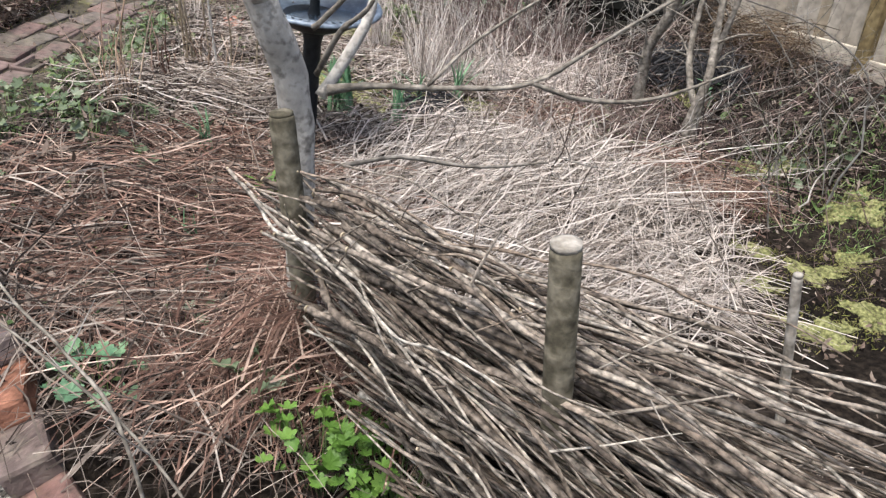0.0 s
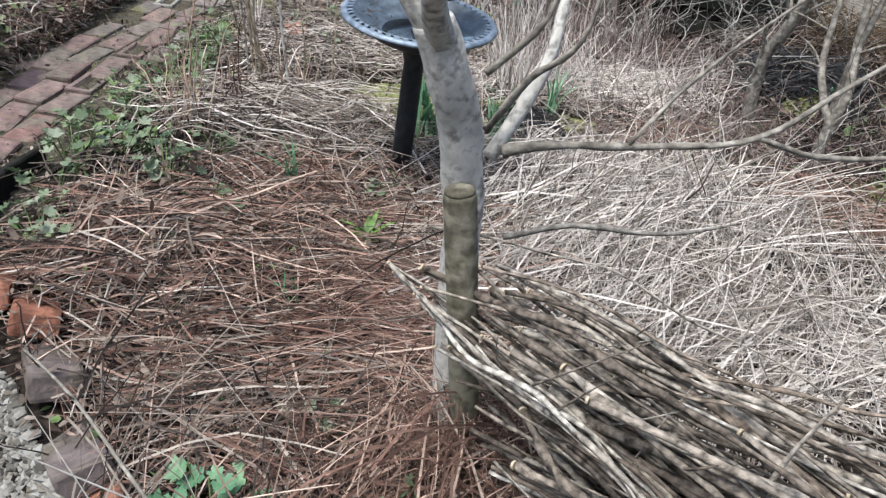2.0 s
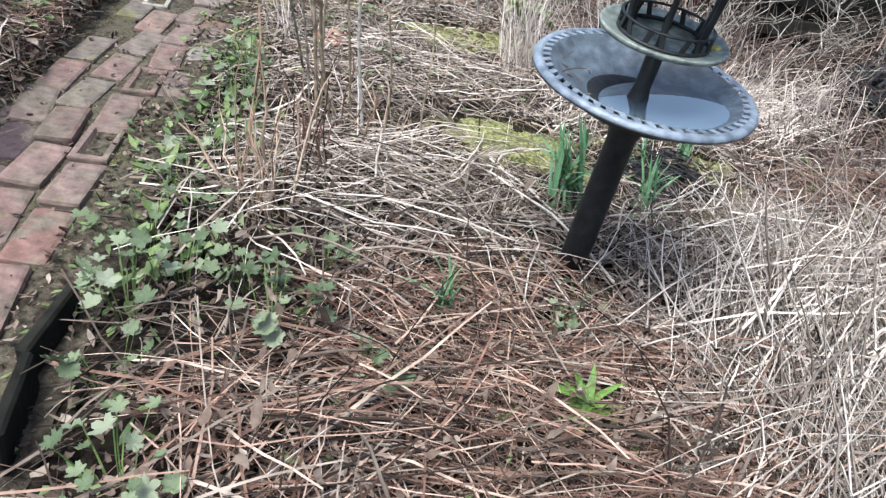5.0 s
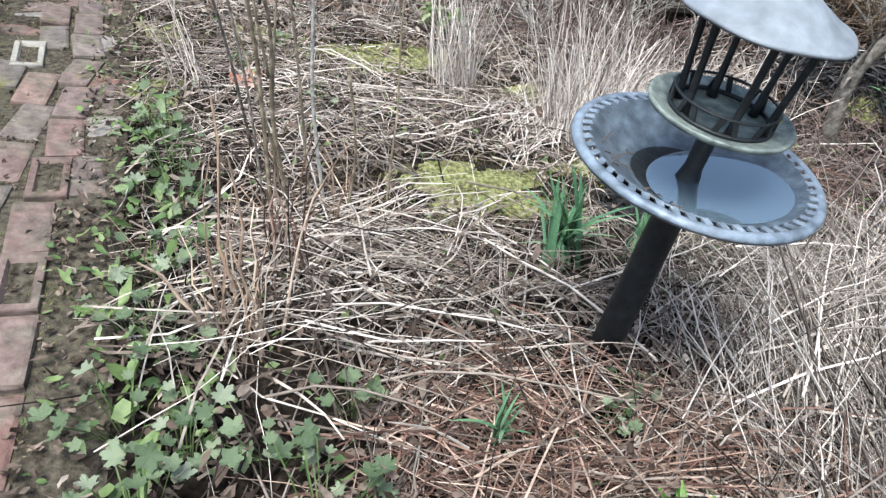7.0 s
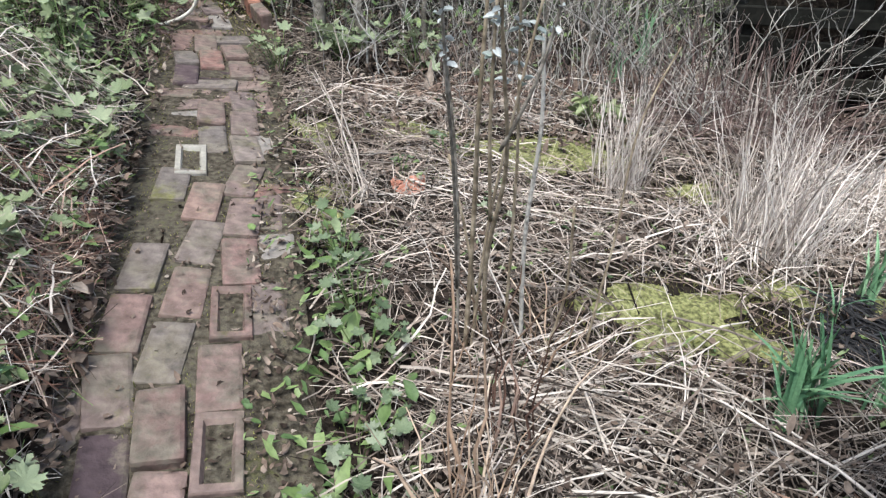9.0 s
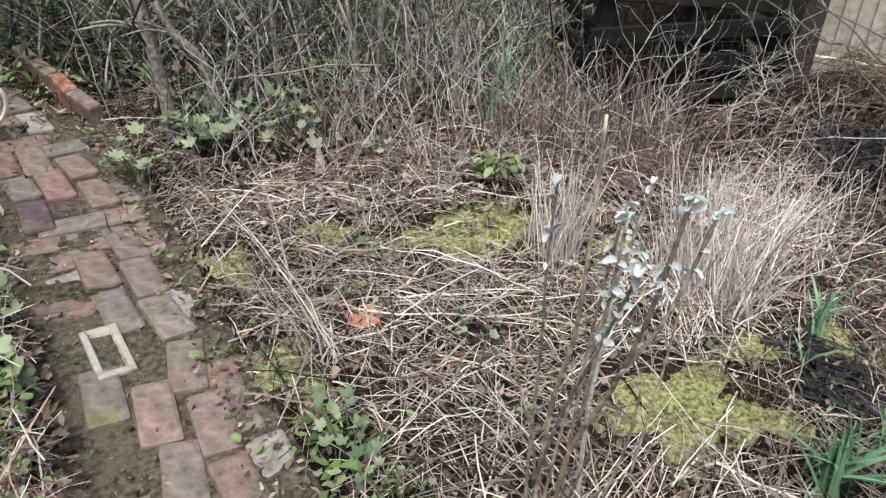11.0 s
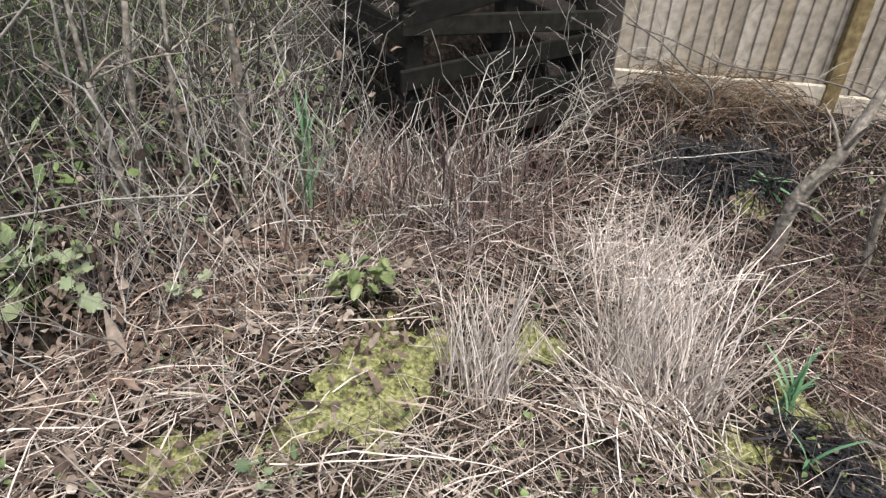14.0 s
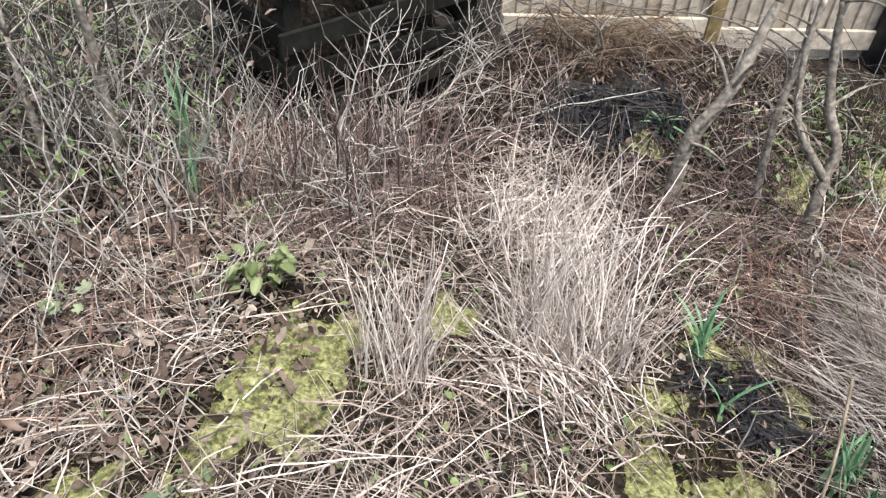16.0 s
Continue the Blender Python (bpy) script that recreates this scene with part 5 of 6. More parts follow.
GERANIUM = "low green plant with lobed leaves among dead stems"
for x, y, n, s, sp, h in ((-1.24, 2.48, 16, 0.062, 0.10, 0.10), (-1.53, 2.50, 14, 0.055, 0.09, 0.12), (-1.44, 2.09, 13, 0.055, 0.10, 0.07), (-1.03, 2.37, 7, 0.05, 0.06, 0.06), (-1.31, 2.64, 9, 0.055, 0.08, 0.07), (-1.46, 2.66, 10, 0.055, 0.10, 0.08), (-1.50, 2.29, 8, 0.05, 0.08, 0.07),
                         (-1.56, 2.76, 10, 0.05, 0.10, 0.08), (-1.14, 2.72, 7, 0.05, 0.06, 0.06), (-1.49, 2.95, 8, 0.05, 0.08, 0.07), (-0.60, 2.62, 7, 0.045, 0.06, 0.06), (-0.50, 2.68, 6, 0.04, 0.05, 0.06), (-1.48, 3.90, 10, 0.05, 0.08, 0.09),
                         (-1.46, 3.66, 10, 0.05, 0.09, 0.08), (-1.46, 3.48, 11, 0.05, 0.09, 0.08), (-1.52, 3.20, 12, 0.05, 0.10, 0.08), (-1.56, 3.02, 8, 0.045, 0.07, 0.07), (-0.93, 5.58, 20, 0.10, 0.15, 0.14),
                         (-1.26, 5.66, 22, 0.10, 0.16, 0.14), (-1.60, 5.46, 12, 0.08, 0.10, 0.10), (-0.66, 5.28, 6, 0.06, 0.06, 0.06), (-1.30, 5.62, 9, 0.06, 0.10, 0.10), (-1.22, 4.42, 5, 0.04, 0.06, 0.04),
                         (-0.95, 4.12, 6, 0.04, 0.08, 0.04), (-1.02, 4.60, 6, 0.045, 0.06, 0.05), (-0.35, 1.92, 5, 0.04, 0.05, 0.05), (-0.62, 1.52, 6, 0.045, 0.07, 0.06), (1.62, 3.12, 10, 0.05, 0.12, 0.07), (1.9, 3.25, 9, 0.05, 0.12, 0.07), (2.2, 3.35, 9, 0.06, 0.12, 0.08)):
    leafy("leafy_plant", x, y, int(n * 1.3), s * 0.74, sp, h, LEAF if y < 5.2 else BANKLEAF, GERANIUM)
for x, y, n, s, sp, h in ((-0.06, 1.09, 60, 0.044, 0.12, 0.15), (-0.22, 1.13, 44, 0.044, 0.11, 0.15), (-0.36, 1.27, 9, 0.05, 0.07, 0.14)):
    leafy("leafy_plant", x, y, n, s, sp, h, BRIGHT if y < 1.2 else LEAF, "fresh bright green lobed leaves beside the stick bundle")
leafy("leafy_plant", -0.75, 1.30, 14, 0.05, 0.10, 0.07, DAFF, "blue-green leafy plant at the gravel edge")
leafy("leafy_plant", -0.25, 4.94, 30, 0.060, 0.10, 0.11, FRESH, "fresh green broad-leaved plant behind the moss", OVAL)
for i in range(44):
    x, y = random.uniform(-2.85, -2.20), 6.6 - 4.2 * ((i + random.random()) / 36) ** 1.7
    leafy("leafy_plant", x, y, 26, 0.058, 0.18, 0.16, BANKLEAF, "low green leafy plant on the bank beside the path")


# ---- cut-back shrub with silvery leaves, and clumps of dry stalks ----
def silver_shrub():
    p = empty("silver_leaved_shrub", -1.08, 3.52, gz(-1.08, 3.52), "cut-back shrub with bare upright stems and silvery young leaves", "shrub")
    o = p.location
    z = gz(-1.08, 3.52)
    stems = [[(-1.23, 3.50, z), (-1.23, 3.50, 0.70), (-1.25, 3.47, 0.98), (-1.28, 3.44, 1.22), (-1.29, 3.42, 1.40)], [(-1.21, 3.50, z), (-1.20, 3.48, 0.8), (-1.21, 3.43, 1.04), (-1.20, 3.43, 1.25), (-1.19, 3.44, 1.46)],
             [(-1.20, 3.49, z), (-1.17, 3.47, 0.75), (-1.13, 3.44, 1.05), (-1.08, 3.42, 1.33)], [(-1.06, 3.50, z), (-1.07, 3.5, 0.69), (-1.05, 3.5, 0.97), (-1.06, 3.5, 1.18)],
             [(-1.16, 3.48, z), (-1.18, 3.44, 0.68), (-1.17, 3.36, 0.95), (-1.21, 3.28, 1.20), (-1.25, 3.22, 1.45)], [(-1.24, 3.47, 0.60), (-1.27, 3.38, 0.92), (-1.31, 3.28, 1.18), (-1.34, 3.20, 1.40)],
             [(-1.10, 3.52, z), (-1.10, 3.50, 0.85), (-1.12, 3.46, 1.10), (-1.14, 3.42, 1.30)], [(-1.18, 3.42, 0.80), (-1.20, 3.38, 1.05), (-1.20, 3.36, 1.33)], [(-1.19, 3.34, 1.00), (-1.14, 3.30, 1.15), (-1.10, 3.28, 1.34)],
             [(-0.88, 3.50, z - 0.03), (-0.86, 3.5, 0.5), (-0.84, 3.5, 0.66), (-0.82, 3.5, 0.95), (-0.74, 3.52, 1.12)], [(-1.17, 3.54, z), (-1.19, 3.53, 0.62), (-1.24, 3.56, 0.9)], [(-1.00, 3.48, z), (-0.97, 3.46, 0.55), (-0.98, 3.44, 0.8)]]
    for i, st in enumerate(stems):
        r = 0.0060 if i in (1, 3, 4) else 0.0040
        stem = part("stem", limb([Vector(q) - o for q in st], [r * (1 - 0.13 * j) for j in range(len(st))], 8, 0.25), BARK if i == 3 else HEDGEBARK if i in (0, 5, 8) else SHRUBSTEM, p)
        if i in (0, 2, 4, 5, 6, 7, 8):
            for j in range(17 if i in (4, 5, 7) else 11):
                f = random.choice((0.72, 0.85, 0.97, 0.99)) + random.gauss(0, 0.02)
                f = min(1.0, f) * (len(st) - 1)
                a = min(int(f), len(st) - 2)
                q = Vector(st[a]).lerp(Vector(st[a + 1]), f - a)
                ob = new("leaf", leaf_of(random.choice(OVAL), SILVER))
                ob.parent = stem
                ob.matrix_basis = Matrix.Translation(q - o) @ Euler((random.uniform(-0.6, 0.9), random.uniform(-0.6, 0.6), random.uniform(0, 6.28))).to_matrix().to_4x4() @ Matrix.Scale(random.uniform(0.013, 0.028), 4)


silver_shrub()


def stalks(x, y, n, height, lean_to, material, label, spread=0.05, lean=0.12, r=0.0035):
    L_, r_ = rising(n, blob(x, y, spread, spread), height, r, lean, lean_to, k=6, kink=0.02)
    p = empty("dry_stalk_clump", x, y, gz(x, y), label, "dead stalks", "dry stalk clumps")
    for line, rad in zip(L_, r_):
        me = tubes("stalk", line[None] - np.array(p.location), rad[None], singly(material), sides=5)
        ob = new("stalk", me)
        ob.parent = p


stalks(-1.38, 4.18, 20, 0.55, (-0.12, 0.75), STRAW, "clump of dry stalks leaning over moss", 0.07, 0.14, 0.0026)
stalks(-1.32, 2.95, 28, 0.46, (0, 0.05), TANSTALK, "upright clump of brown dry stalks", 0.07, 0.12, 0.0042)
stalks(-1.20, 3.16, 14, 0.42, (0.1, 0), RUST, "short clump of rusty dry stalks")
stalks(-1.10, 3.45, 22, 0.35, (0, 0), TANSTALK, "dry broken stalks round the shrub", 0.16, 0.3)
stalks(-1.42, 2.92, 9, 0.26, (-0.1, -0.4), BROWN, "splayed clump of brown dry stalks", 0.05, 0.5)

# ---- bare shrubs by the fence and trunks in the hedge ----
def bare_shrub(name, limbs, radius, label, seed, bark=BARK):
    o = Vector(limbs[0][0])
    o.z = gz(o.x, o.y)
    p = empty(name, o.x, o.y, o.z, label, "shrub")
    for i, st in enumerate(limbs):
        st = [Vector(q) for q in st]
        if i == 0:
            st[0].z = o.z - 0.05
        r = radius * (1 if i == 0 else 0.72)
        part("trunk" if i == 0 else "limb", limb([q - o for q in st], [r * (1 - 0.5 * j / (len(st) - 1)) for j in range(len(st))], 10, 0.3), bark, p)
        tip, prev = st[-1], st[-2]
        d = (tip - prev).normalized()
        part("limb", limb([tip - o, tip - o + d * 0.35 + Vector((0.03, 0.02, 0)), tip - o + d * 0.8 + Vector((0.02, -0.03, 0.1))], [r * 0.5, r * 0.35, r * 0.12], 8, 0.25), bark, p)
        R = random.Random(seed + i)
        for j in range(5):
            a = R.randrange(1, len(st))
            q = st[a] - o
            v = Vector((R.gauss(0, 1), R.gauss(0, 1), R.uniform(0.1, 0.9))).normalized() * R.uniform(0.12, 0.35)
            part("twig", limb([q, q + v * 0.5 + Vector((0, 0, 0.02)), q + v], [r * 0.28, r * 0.2, r * 0.08], 5, 0.2), bark, p)
    return p


bare_shrub("bare_shrub", [[(1.11, 3.85, 0.09), (1.10, 3.84, 0.42), (1.15, 3.75, 0.64), (1.2, 3.71, 0.82), (1.25, 3.68, 0.97)]], 0.034, "pale-barked bare shrub trunk leaning by the fence", 3, HEDGEBARK)
bare_shrub("bare_shrub", [[(1.2, 3.28, 0.0), (1.2, 3.3, 0.23), (1.22, 3.3, 0.33), (1.25, 3.3, 0.46), (1.28, 3.38, 0.61), (1.3, 3.44, 0.83), (1.32, 3.47, 0.99)],
                          [(1.22, 3.3, 0.33), (1.2, 3.36, 0.41), (1.2, 3.46, 0.53), (1.22, 3.51, 0.67), (1.25, 3.54, 0.86), (1.28, 3.53, 1.0)],
                          [(1.3, 3.5, 0.05), (1.35, 3.54, 0.46), (1.4, 3.53, 0.76), (1.45, 3.55, 0.94)]], 0.026, "twisted bare shrub with several pale stems by the fence", 11, HEDGEBARK)
for pts_, rr in (([(-0.48, 5.75, 0.5), (-0.51, 5.75, 0.71), (-0.53, 5.75, 0.97)], 0.024), ([(-1.18, 5.75, 0.6), (-1.21, 5.75, 0.8), (-1.30, 5.75, 0.96), (-1.35, 5.75, 1.1)], 0.034),
                ([(-0.20, 5.8, 0.5), (-0.20, 5.8, 0.75), (-0.19, 5.8, 0.95)], 0.020), ([(-1.38, 5.8, 0.6), (-1.39, 5.8, 0.98), (-1.41, 5.8, 1.2)], 0.045), ([(-0.84, 5.9, 0.5), (-0.84, 5.9, 0.8), (-0.82, 5.9, 1.1)], 0.020),
                ([(0.03, 5.75, 0.45), (0.06, 5.75, 0.75), (0.05, 5.75, 1.0)], 0.030), ([(-0.32, 5.95, 0.5), (-0.25, 5.95, 0.87), (-0.21, 5.95, 1.1)], 0.026)):
    bare_shrub("hedge_shrub", [pts_], rr * 0.75, "grey bare trunk in the tangled hedge", int(rr * 1e4), HEDGEBARK)


def bramble(pts_, r, label="long arching pale bramble cane in front of the fence", bark=None):
    p = Vector(pts_[0])
    t = empty("bramble_cane", p.x, p.y, p.z, label, "bramble", "bramble canes")
    end = Vector(pts_[-1])
    foot = Vector((end.x + 0.03, end.y - 0.05, gz(end.x + 0.03, end.y - 0.05) - 0.02))
    pts_ = [Vector(q) - p for q in pts_] + [foot - p]
    part("cane", limb(pts_, [r * (0.5 + 0.5 * i / len(pts_)) for i in range(len(pts_))], 6, 0.3), bark or TWIG, t)
    for q in pts_[1:-1]:
        v = Vector((random.gauss(0, 0.06), random.gauss(0, 0.06), random.uniform(0.0, 0.09)))
        part("twig", limb([q, q + v * 0.6, q + v], [r * 0.4, r * 0.3, r * 0.12], 5, 0.2), TWIG, t)


bramble([(1.40, 5.00, 0.84), (1.49, 4.81, 0.74), (1.55, 4.7, 0.67), (1.59, 4.62, 0.67), (1.63, 4.54, 0.56), (1.7, 4.39, 0.43)], 0.007)
bramble([(1.45, 4.92, 0.97), (1.53, 4.73, 0.83), (1.59, 4.61, 0.75), (1.65, 4.49, 0.64), (1.71, 4.37, 0.55)], 0.006)
bramble([(1.52, 4.78, 0.83), (1.6, 4.61, 0.78), (1.66, 4.48, 0.73), (1.72, 4.35, 0.68), (1.79, 4.2, 0.66), (1.91, 3.96, 0.64), (2.02, 3.74, 0.58), (2.12, 3.53, 0.45)], 0.006)
bramble([(1.77, 4.25, 0.65), (1.86, 4.07, 0.52), (1.91, 3.96, 0.43), (1.95, 3.88, 0.34)], 0.006)

NEARCANE = "thin pale bramble cane arching over the bed's edge"
bramble([(-1.12, 1.50, 0.42), (-0.99, 1.30, 0.62), (-0.79, 1.09, 0.71), (-0.64, 0.945, 0.69), (-0.53, 0.86, 0.66), (-0.41, 0.75, 0.57)], 0.0034, NEARCANE, HEDGEBARK)
bramble([(-1.02, 1.26, 0.40), (-0.86, 1.06, 0.60), (-0.68, 0.92, 0.69), (-0.51, 0.815, 0.66), (-0.38, 0.745, 0.58), (-0.28, 0.66, 0.45)], 0.0028, NEARCANE, HEDGEBARK)


def edging_board():
    b = empty("edging_board", -1.648, 2.33, gz(-1.648, 2.33) - 0.03, "black rotten edging board between path and bed", "edging")
    for x, y, n, turn in ((0.004, -0.11, 0.20, 96), (-0.012, 0.10, 0.21, 84)):
        bm = block(n, 0.026, 0.115, 0.006, rough=0.006, seed=y)
        bmesh.ops.transform(bm, matrix=Matrix.Translation((x, y, 0)) @ Matrix.Rotation(radians(turn), 4, "Z") @ Matrix.Rotation(radians(8), 4, "X"), verts=bm.verts)
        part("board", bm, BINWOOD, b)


edging_board()
litter(170, box(-1.3, 0.6, 5.0, 5.9), 0.030, LITTER, "large_dead_leaves", "large pale brown dead leaves at the hedge foot", 0.05)

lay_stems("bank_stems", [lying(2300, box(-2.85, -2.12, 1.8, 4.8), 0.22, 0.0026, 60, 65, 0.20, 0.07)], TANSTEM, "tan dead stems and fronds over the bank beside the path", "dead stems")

# ---- small things ----
def pot_shard():
    p = empty("pot_shard", -1.20, 4.33, gz(-1.20, 4.33), "broken terracotta pot piece half buried in stems", "pot shard")
    bm = bmesh.new()
    rows = []
    for i in range(9):
        a = radians(-55 + 110 * i / 8)
        rows.append([bm.verts.new((r * math.sin(a), -r * math.cos(a) + 0.06, z)) for r, z in ((0.065, -0.02), (0.075, 0.05 + 0.012 * math.sin(i * 1.7)), (0.067, 0.05 + 0.012 * math.sin(i * 1.7)), (0.057, -0.02))])
    for a, b in zip(rows, rows[1:]):
        for j in range(4):
            bm.faces.new((a[j], a[(j + 1) % 4], b[(j + 1) % 4], b[j]))
    bm.faces.new(rows[0])
    bm.faces.new(rows[-1][::-1])
    bmesh.ops.rotate(bm, verts=bm.verts, matrix=Matrix.Rotation(radians(-35), 3, "X"))
    part("wall", bm, TERRACOTTA, p)


def hose():
    p = empty("hose", -1.98, 5.9, gz(-1.98, 5.9), "pale garden hose looped over the brick path", "hose")
    o = p.location
    pts_ = [(-2.45, 6.02, gz(-2.45, 6.02) + 0.02), (-2.25, 6.0, 0.64), (-2.12, 5.98, 0.63), (-2.0, 5.94, 0.69), (-1.955, 5.90, 0.78), (-1.99, 5.9, 0.86), (-2.15, 6.0, 0.92), (-2.4, 6.15, 0.80), (-2.6, 6.2, gz(-2.6, 6.2) + 0.01)]
    part("tube", limb([Vector(q) - o for q in pts_], [0.009] * len(pts_), 8, 0.0), HOSE, p)


pot_shard()
hose()
bm_ = lathe([(0.19, 0), (0.20, 0.02), (0.17, 0.62), (0.175, 0.64), (0.18, 0.66), (0.05, 0.72)], 24)
tub = empty("water_butt", 2.72, 2.92, gz(2.72, 2.92) - 0.02, "black plastic tub standing at the end of the fence", "water butt")
part("body", bm_, METALDARK, tub)
L, r = rising(5000, blob(0.4, 8.2, 2.4, 1.3), 0.08, 0.003, 0.4, k=3)
stuff("lawn_grass", tubes("lawn_grass", L, r, LAWN), "green lawn grass beyond the hedge", "lawn")
L, r = rising(1600, blob(1.85, 3.05, 0.5, 0.45), 0.07, 0.0026, 0.5, k=3)
stuff("grass_patch", tubes("grass_patch", L, r, LAWN), "thin green grass on the bank", "grass")
L, r = rising(900, box(-3.2, -2.13, 2.2, 6.0), 0.16, 0.0022, 0.45, k=4)
stuff("bank_grass", tubes("bank_grass", L, r, LAWN), "rough green grass on the bank beside the path", "grass")
litter(700, box(-2.8, -1.2, 6.3, 8.0), 0.024, LEAFSTUFF, "ivy_leaves", "dark green ivy leaves at the path end", 0.12)
litter(1500, box(-2.8, -1.2, 6.0, 8.0), 0.018, LITTER, "leaf_litter", "brown dead leaves at the path end", 0.05)
PLANTS[:] = PLANTS[:-2]
L1, r1 = lying(440, blob(1.46, 4.20, 0.38, 0.14, -53), 0.16, 0.006, 20, 60, 0.11, 0.02)
L2, r2 = rising(110, blob(1.46, 4.20, 0.30, 0.10, -53), 0.14, 0.005, 0.6)
stuff("charred_twigs", tubes("charred_twigs", np.concatenate([L1, L2]), np.concatenate([r1, r2]), BLACK, 4), "heap of black charred twigs on the bank", "charred wood")
L1, r1 = lying(280, blob(0.0, 3.47, 0.20, 0.14, 60), 0.18, 0.0042, -75, 45, 0.06, 0.02)
stuff("charred_twigs", tubes("charred_twigs", L1, r1, BLACK, 4), "black rotten twigs on dark soil beside daffodils", "charred wood")
litter(700, box(-1.4, 1.3, 5.5, 7.4), 0.022, LEAFSTUFF, "hedge_bottom_leaves", "green leaves scattered in the hedge bottom", 0.25)
litter(120, box(-1.3, 1.0, 5.4, 6.4), 0.026, LITTER, "caught_leaves", "dead leaves caught in hedge twigs", 0.6)
litter(1800, box(-1.52, 0.1, 1.35, 3.3, open_soil), 0.010, LITTER, "leaf_litter", "brown curled dead leaves among rusty stems", 0.12)
litter(3500, box(-2.75, -2.06, 1.78, 4.6), 0.018, LITTER, "leaf_litter", "thick pale brown leaf litter on the bank", 0.12)
for i in range(11):
    x, y = -2.22 - 0.30 * random.random(), 2.0 + 0.22 * i
    leafy("leafy_plant", x, y, 11, 0.055, 0.12, 0.12, BANKLEAF, "grey-green leafy plant overhanging the brick path")

litter(2200, box(0.4, 2.2, 2.9, 4.6, short_of_fence), 0.016, LITTER, "leaf_litter", "brown dead leaves on the bank by the fence", 0.05)
litter(420, box(0.5, 2.1, 2.9, 3.9, short_of_fence), 0.018, LEAFSTUFF, "bank_weeds", "small green weeds on the bank by the fence", 0.05)
lay_stems("rust_stems", [lying(110, blob(0.60, 3.42, 0.20, 0.12), 0.24, 0.0024, 100, 80, 0.14, 0.10)], RUST, "arching rusty dead stems beside dark soil", "dead stems")
lay_stems("pale_brambles", [rising(60, blob(0.95, 3.15, 0.25, 0.2), 0.42, 0.0028, 0.7, k=8, kink=0.03)], PALETWIG, "pale bramble stems sprawling on the bank", "brambles")
# leaves added behind the twigs so that the hedge's depth goes dark
litter(3600, box(-2.6, 0.2, 6.5, 7.6), 0.030, SHADELEAF, "hedge_leaves", "dark evergreen leaves deep in the hedge", 1.5)

# ---- debris and moss along the path's edge, and twigs before the bin and in the hedge ----
margin = box(-1.74, -1.40, 1.95, 6.3)
litter(1500, margin, 0.011, LITTER, "leaf_litter", "small dead leaves along the edge of the path", 0.03)
litter(320, margin, 0.014, LEAFSTUFF, "edge_weeds", "small green weeds along the edge of the path", 0.04)
L, r = rising(2600, box(-1.66, -1.38, 3.0, 6.2, lambda x, y: bumps(x, y, 0.4, 3.0) > -0.05), 0.02, 0.0018, 0.5, k=3)
L[..., 2] += 0.008
stuff("edge_moss", tubes("edge_moss", L, r, MOSSTUFT), "short moss along the edge of the path", "moss")
lay_stems("edge_stems", [lying(900, box(-1.56, -1.36, 3.0, 6.2), 0.22, 0.0022, 70, 50, 0.05)], BROWN, "brown dead stems along the edge of the path", "dead stems")
front_a = rising(55, box(0.15, 1.6, 4.7, 5.25, short_of_fence), 0.75, 0.0032, 0.5, k=9, kink=0.03)
front_b = branchlets(*front_a, 6, 0.22, kink=0.08)
lay_stems("bramble_stems", [front_a], PALETWIG, "pale crooked bramble stems before the compost bin", "brambles", (0.8, 5.0), 60)
stuff("bramble_twigs", tubes("bramble_twigs", front_b[0], front_b[1], PALETWIG), "pale zigzag bramble twigs before the compost bin", "brambles")
shade_a = rising(170, box(-1.5, 1.2, 5.25, 6.2, lambda x, y: (x < 0.3) | (y > 5.9)), 0.8, 0.0034, 0.22, k=8, kink=0.03)
shade_b = branchlets(*shade_a, 3, 0.25, kink=0.08)
lay_stems("hedge_suckers", [shade_a], TWIG, "thin upright grey suckers at the hedge foot", "hedge", (-0.4, 5.3), 120)
stuff("hedge_sucker_twigs", tubes("hedge_sucker_twigs", shade_b[0], shade_b[1], TWIG), "fine crooked twigs at the hedge foot", "hedge")
lay_stems("rust_stems", [lying(1100, blob(-2.30, 3.75, 0.22, 0.55), 0.28, 0.0024, 60, 45, 0.16, 0.07), lying(60, blob(-0.75, 5.2, 0.5, 0.2), 0.3, 0.0024, 15, 45, 0.10, 0.05), lying(300, blob(0.35, 5.45, 0.35, 0.2), 0.28, 0.0024, 20, 45, 0.10, 0.05)], RUST, "tangled rust-brown dead stems on the bank and hedge foot", "dead stems")
litter(1500, box(-1.3, 1.1, 4.9, 5.8), 0.021, LITTER, "leaf_litter", "brown dead leaves thick at the hedge foot", 0.05)
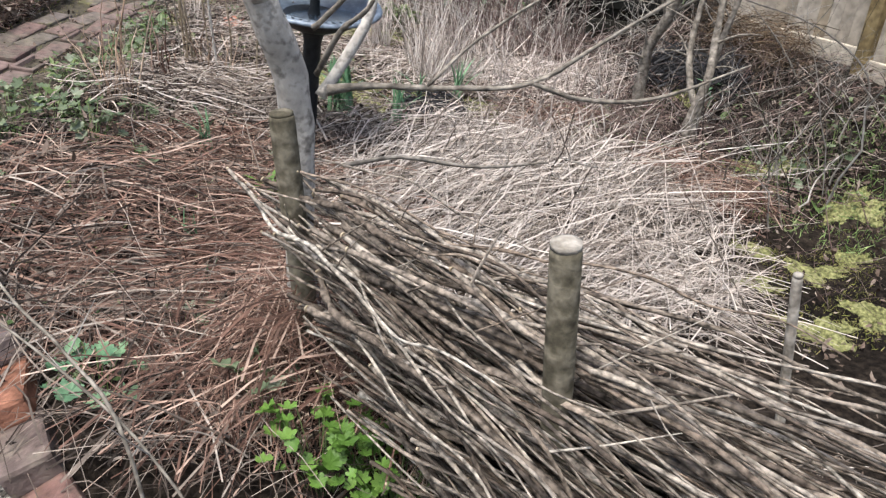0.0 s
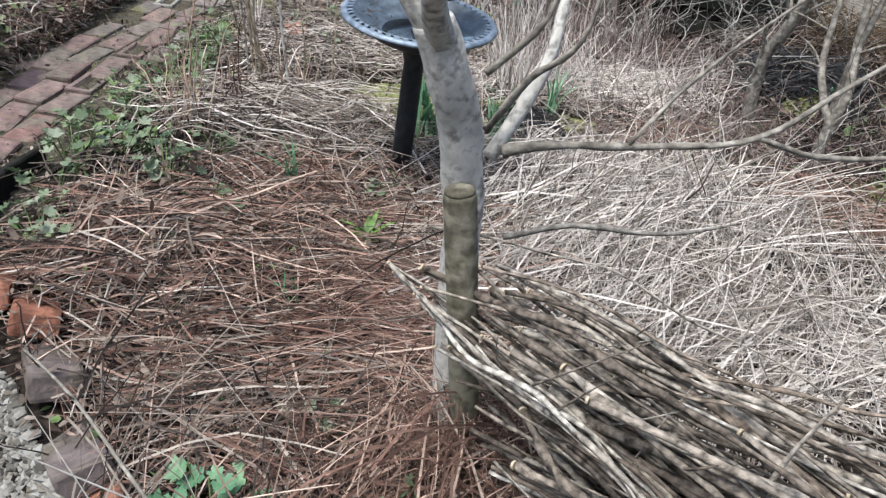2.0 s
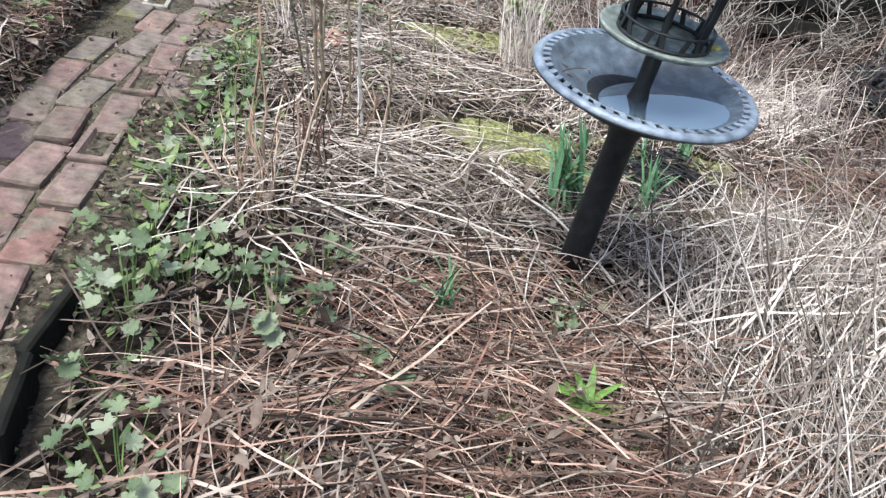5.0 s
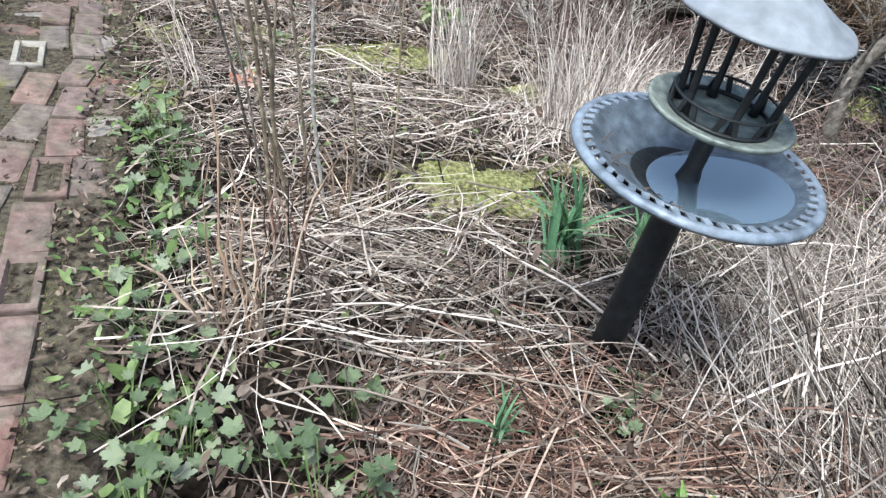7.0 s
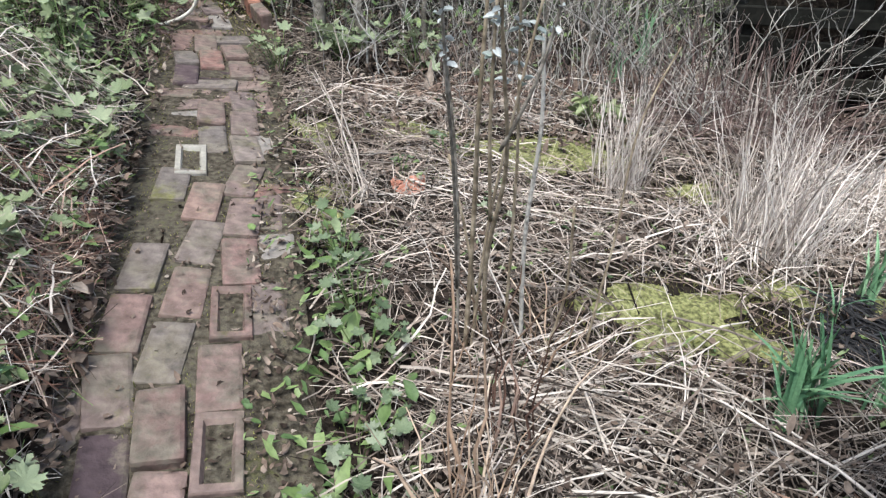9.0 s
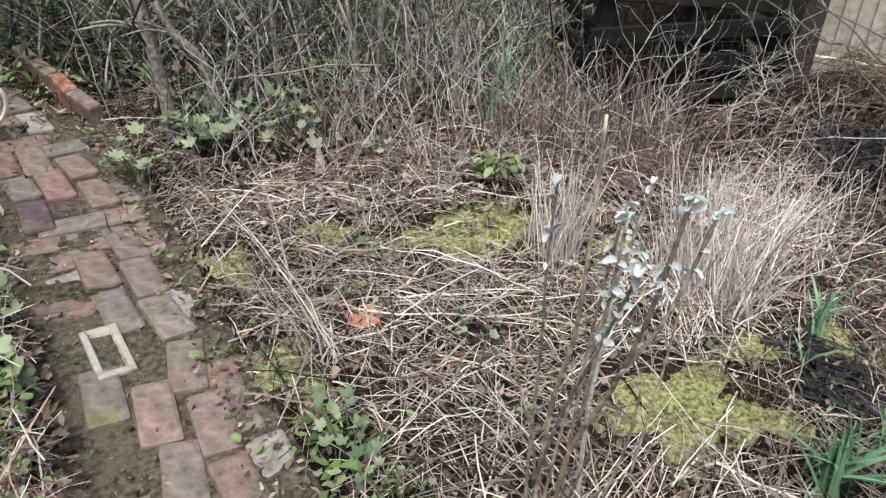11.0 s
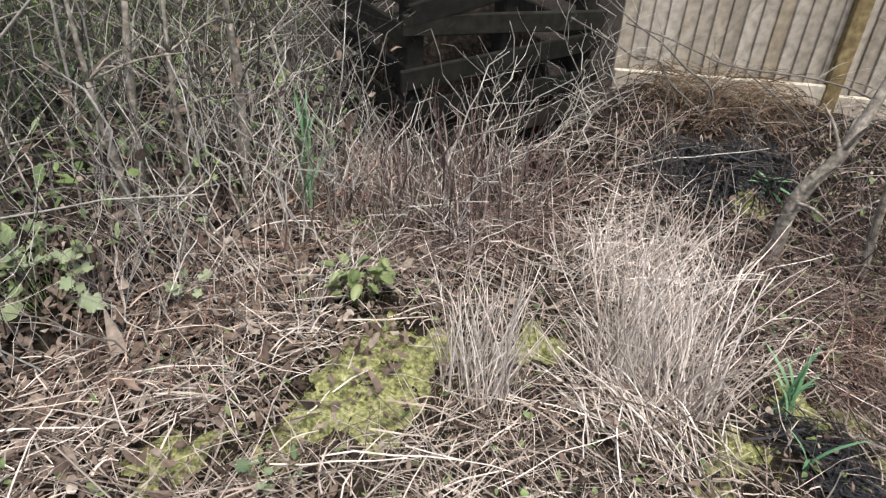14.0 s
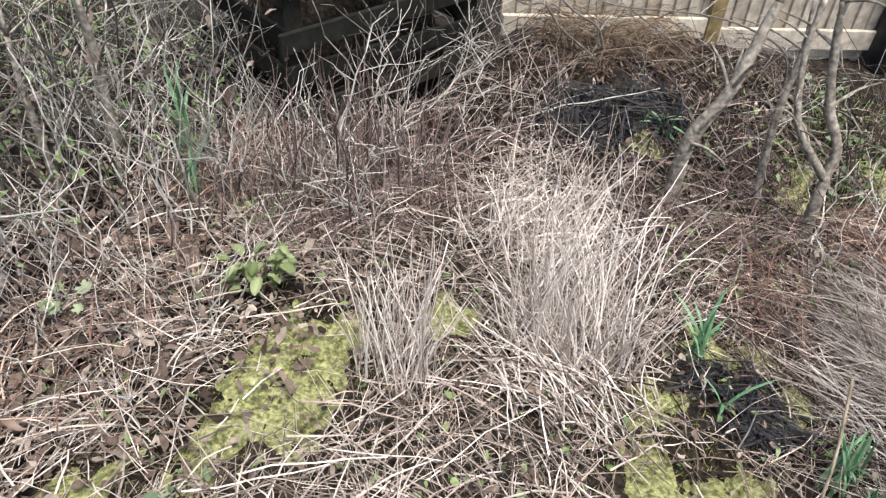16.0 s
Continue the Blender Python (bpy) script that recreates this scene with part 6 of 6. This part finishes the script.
lay_stems("moss_straw", [lying(50, blob(-0.62, 4.62, 0.42, 0.26), 0.28, 0.0022, 20, 50, 0.02, 0.02), lying(45, blob(-0.56, 3.63, 0.34, 0.24), 0.3, 0.0022, 20, 60, 0.02, 0.02), lying(50, blob(-1.5, 4.25, 0.12, 0.25), 0.2, 0.002, 60, 50, 0.02, 0.02)], STRAW, "pale straw strewn over cushions of moss", "straw")
litter(150, blob(-0.6, 4.1, 0.5, 0.75), 0.012, LITTER, "leaf_litter", "small brown leaves lying on moss", 0.02)
litter(1600, box(-2.75, -2.1, 1.9, 4.4), 0.020, LEAFSTUFF, "bank_weeds", "grey-green weed leaves on the bank beside the path", 0.2)
lay_stems("bank_straw", [lying(2400, box(-2.85, -2.10, 1.8, 4.8), 0.22, 0.0024, 60, 50, 0.2, 0.08)], STRAW, "pale dry grass over the bank beside the path", "straw")
litter(600, box(-1.45, 0.0, 1.5, 3.1, open_soil), 0.0125, LITTER, "leaf_litter", "curled grey-brown dead leaves caught on stems", 0.15)
litter(900, box(-1.5, 0.3, 3.2, 5.3, open_soil), 0.014, LITTER, "leaf_litter", "brown dead leaves between mossy patches", 0.07)
litter(260, box(-1.55, 1.4, 5.7, 6.8), 0.020, LEAFSTUFF, "hedge_ivy", "green ivy leaves climbing in the hedge", 0.3)
L, r = rising(900, box(-2.12, -1.6, 1.8, 6.0, lambda x, y: bumps(x, y, 0.5, 6.0) > 0.35), 0.016, 0.0018, 0.5, k=3)
L[..., 2] += 0.010
stuff("path_moss", tubes("path_moss", L, r, MOSSTUFT), "patches of short moss on worn bricks", "moss")
L, r = rising(1500, box(-1.95, -1.62, 5.9, 6.9), 0.03, 0.0022, 0.5, k=3)
L[..., 2] += 0.012
stuff("edging_moss", tubes("edging_moss", L, r, MOSSTUFT), "moss round the brick edging at the path end", "moss")
lay_stems("brown_stems", [lying(700, blob(0.4, 2.4, 0.7, 0.65), 0.4, 0.0024, 40, 40, 0.08)], BROWN, "brown dead stems under the pale straw", "dead stems")
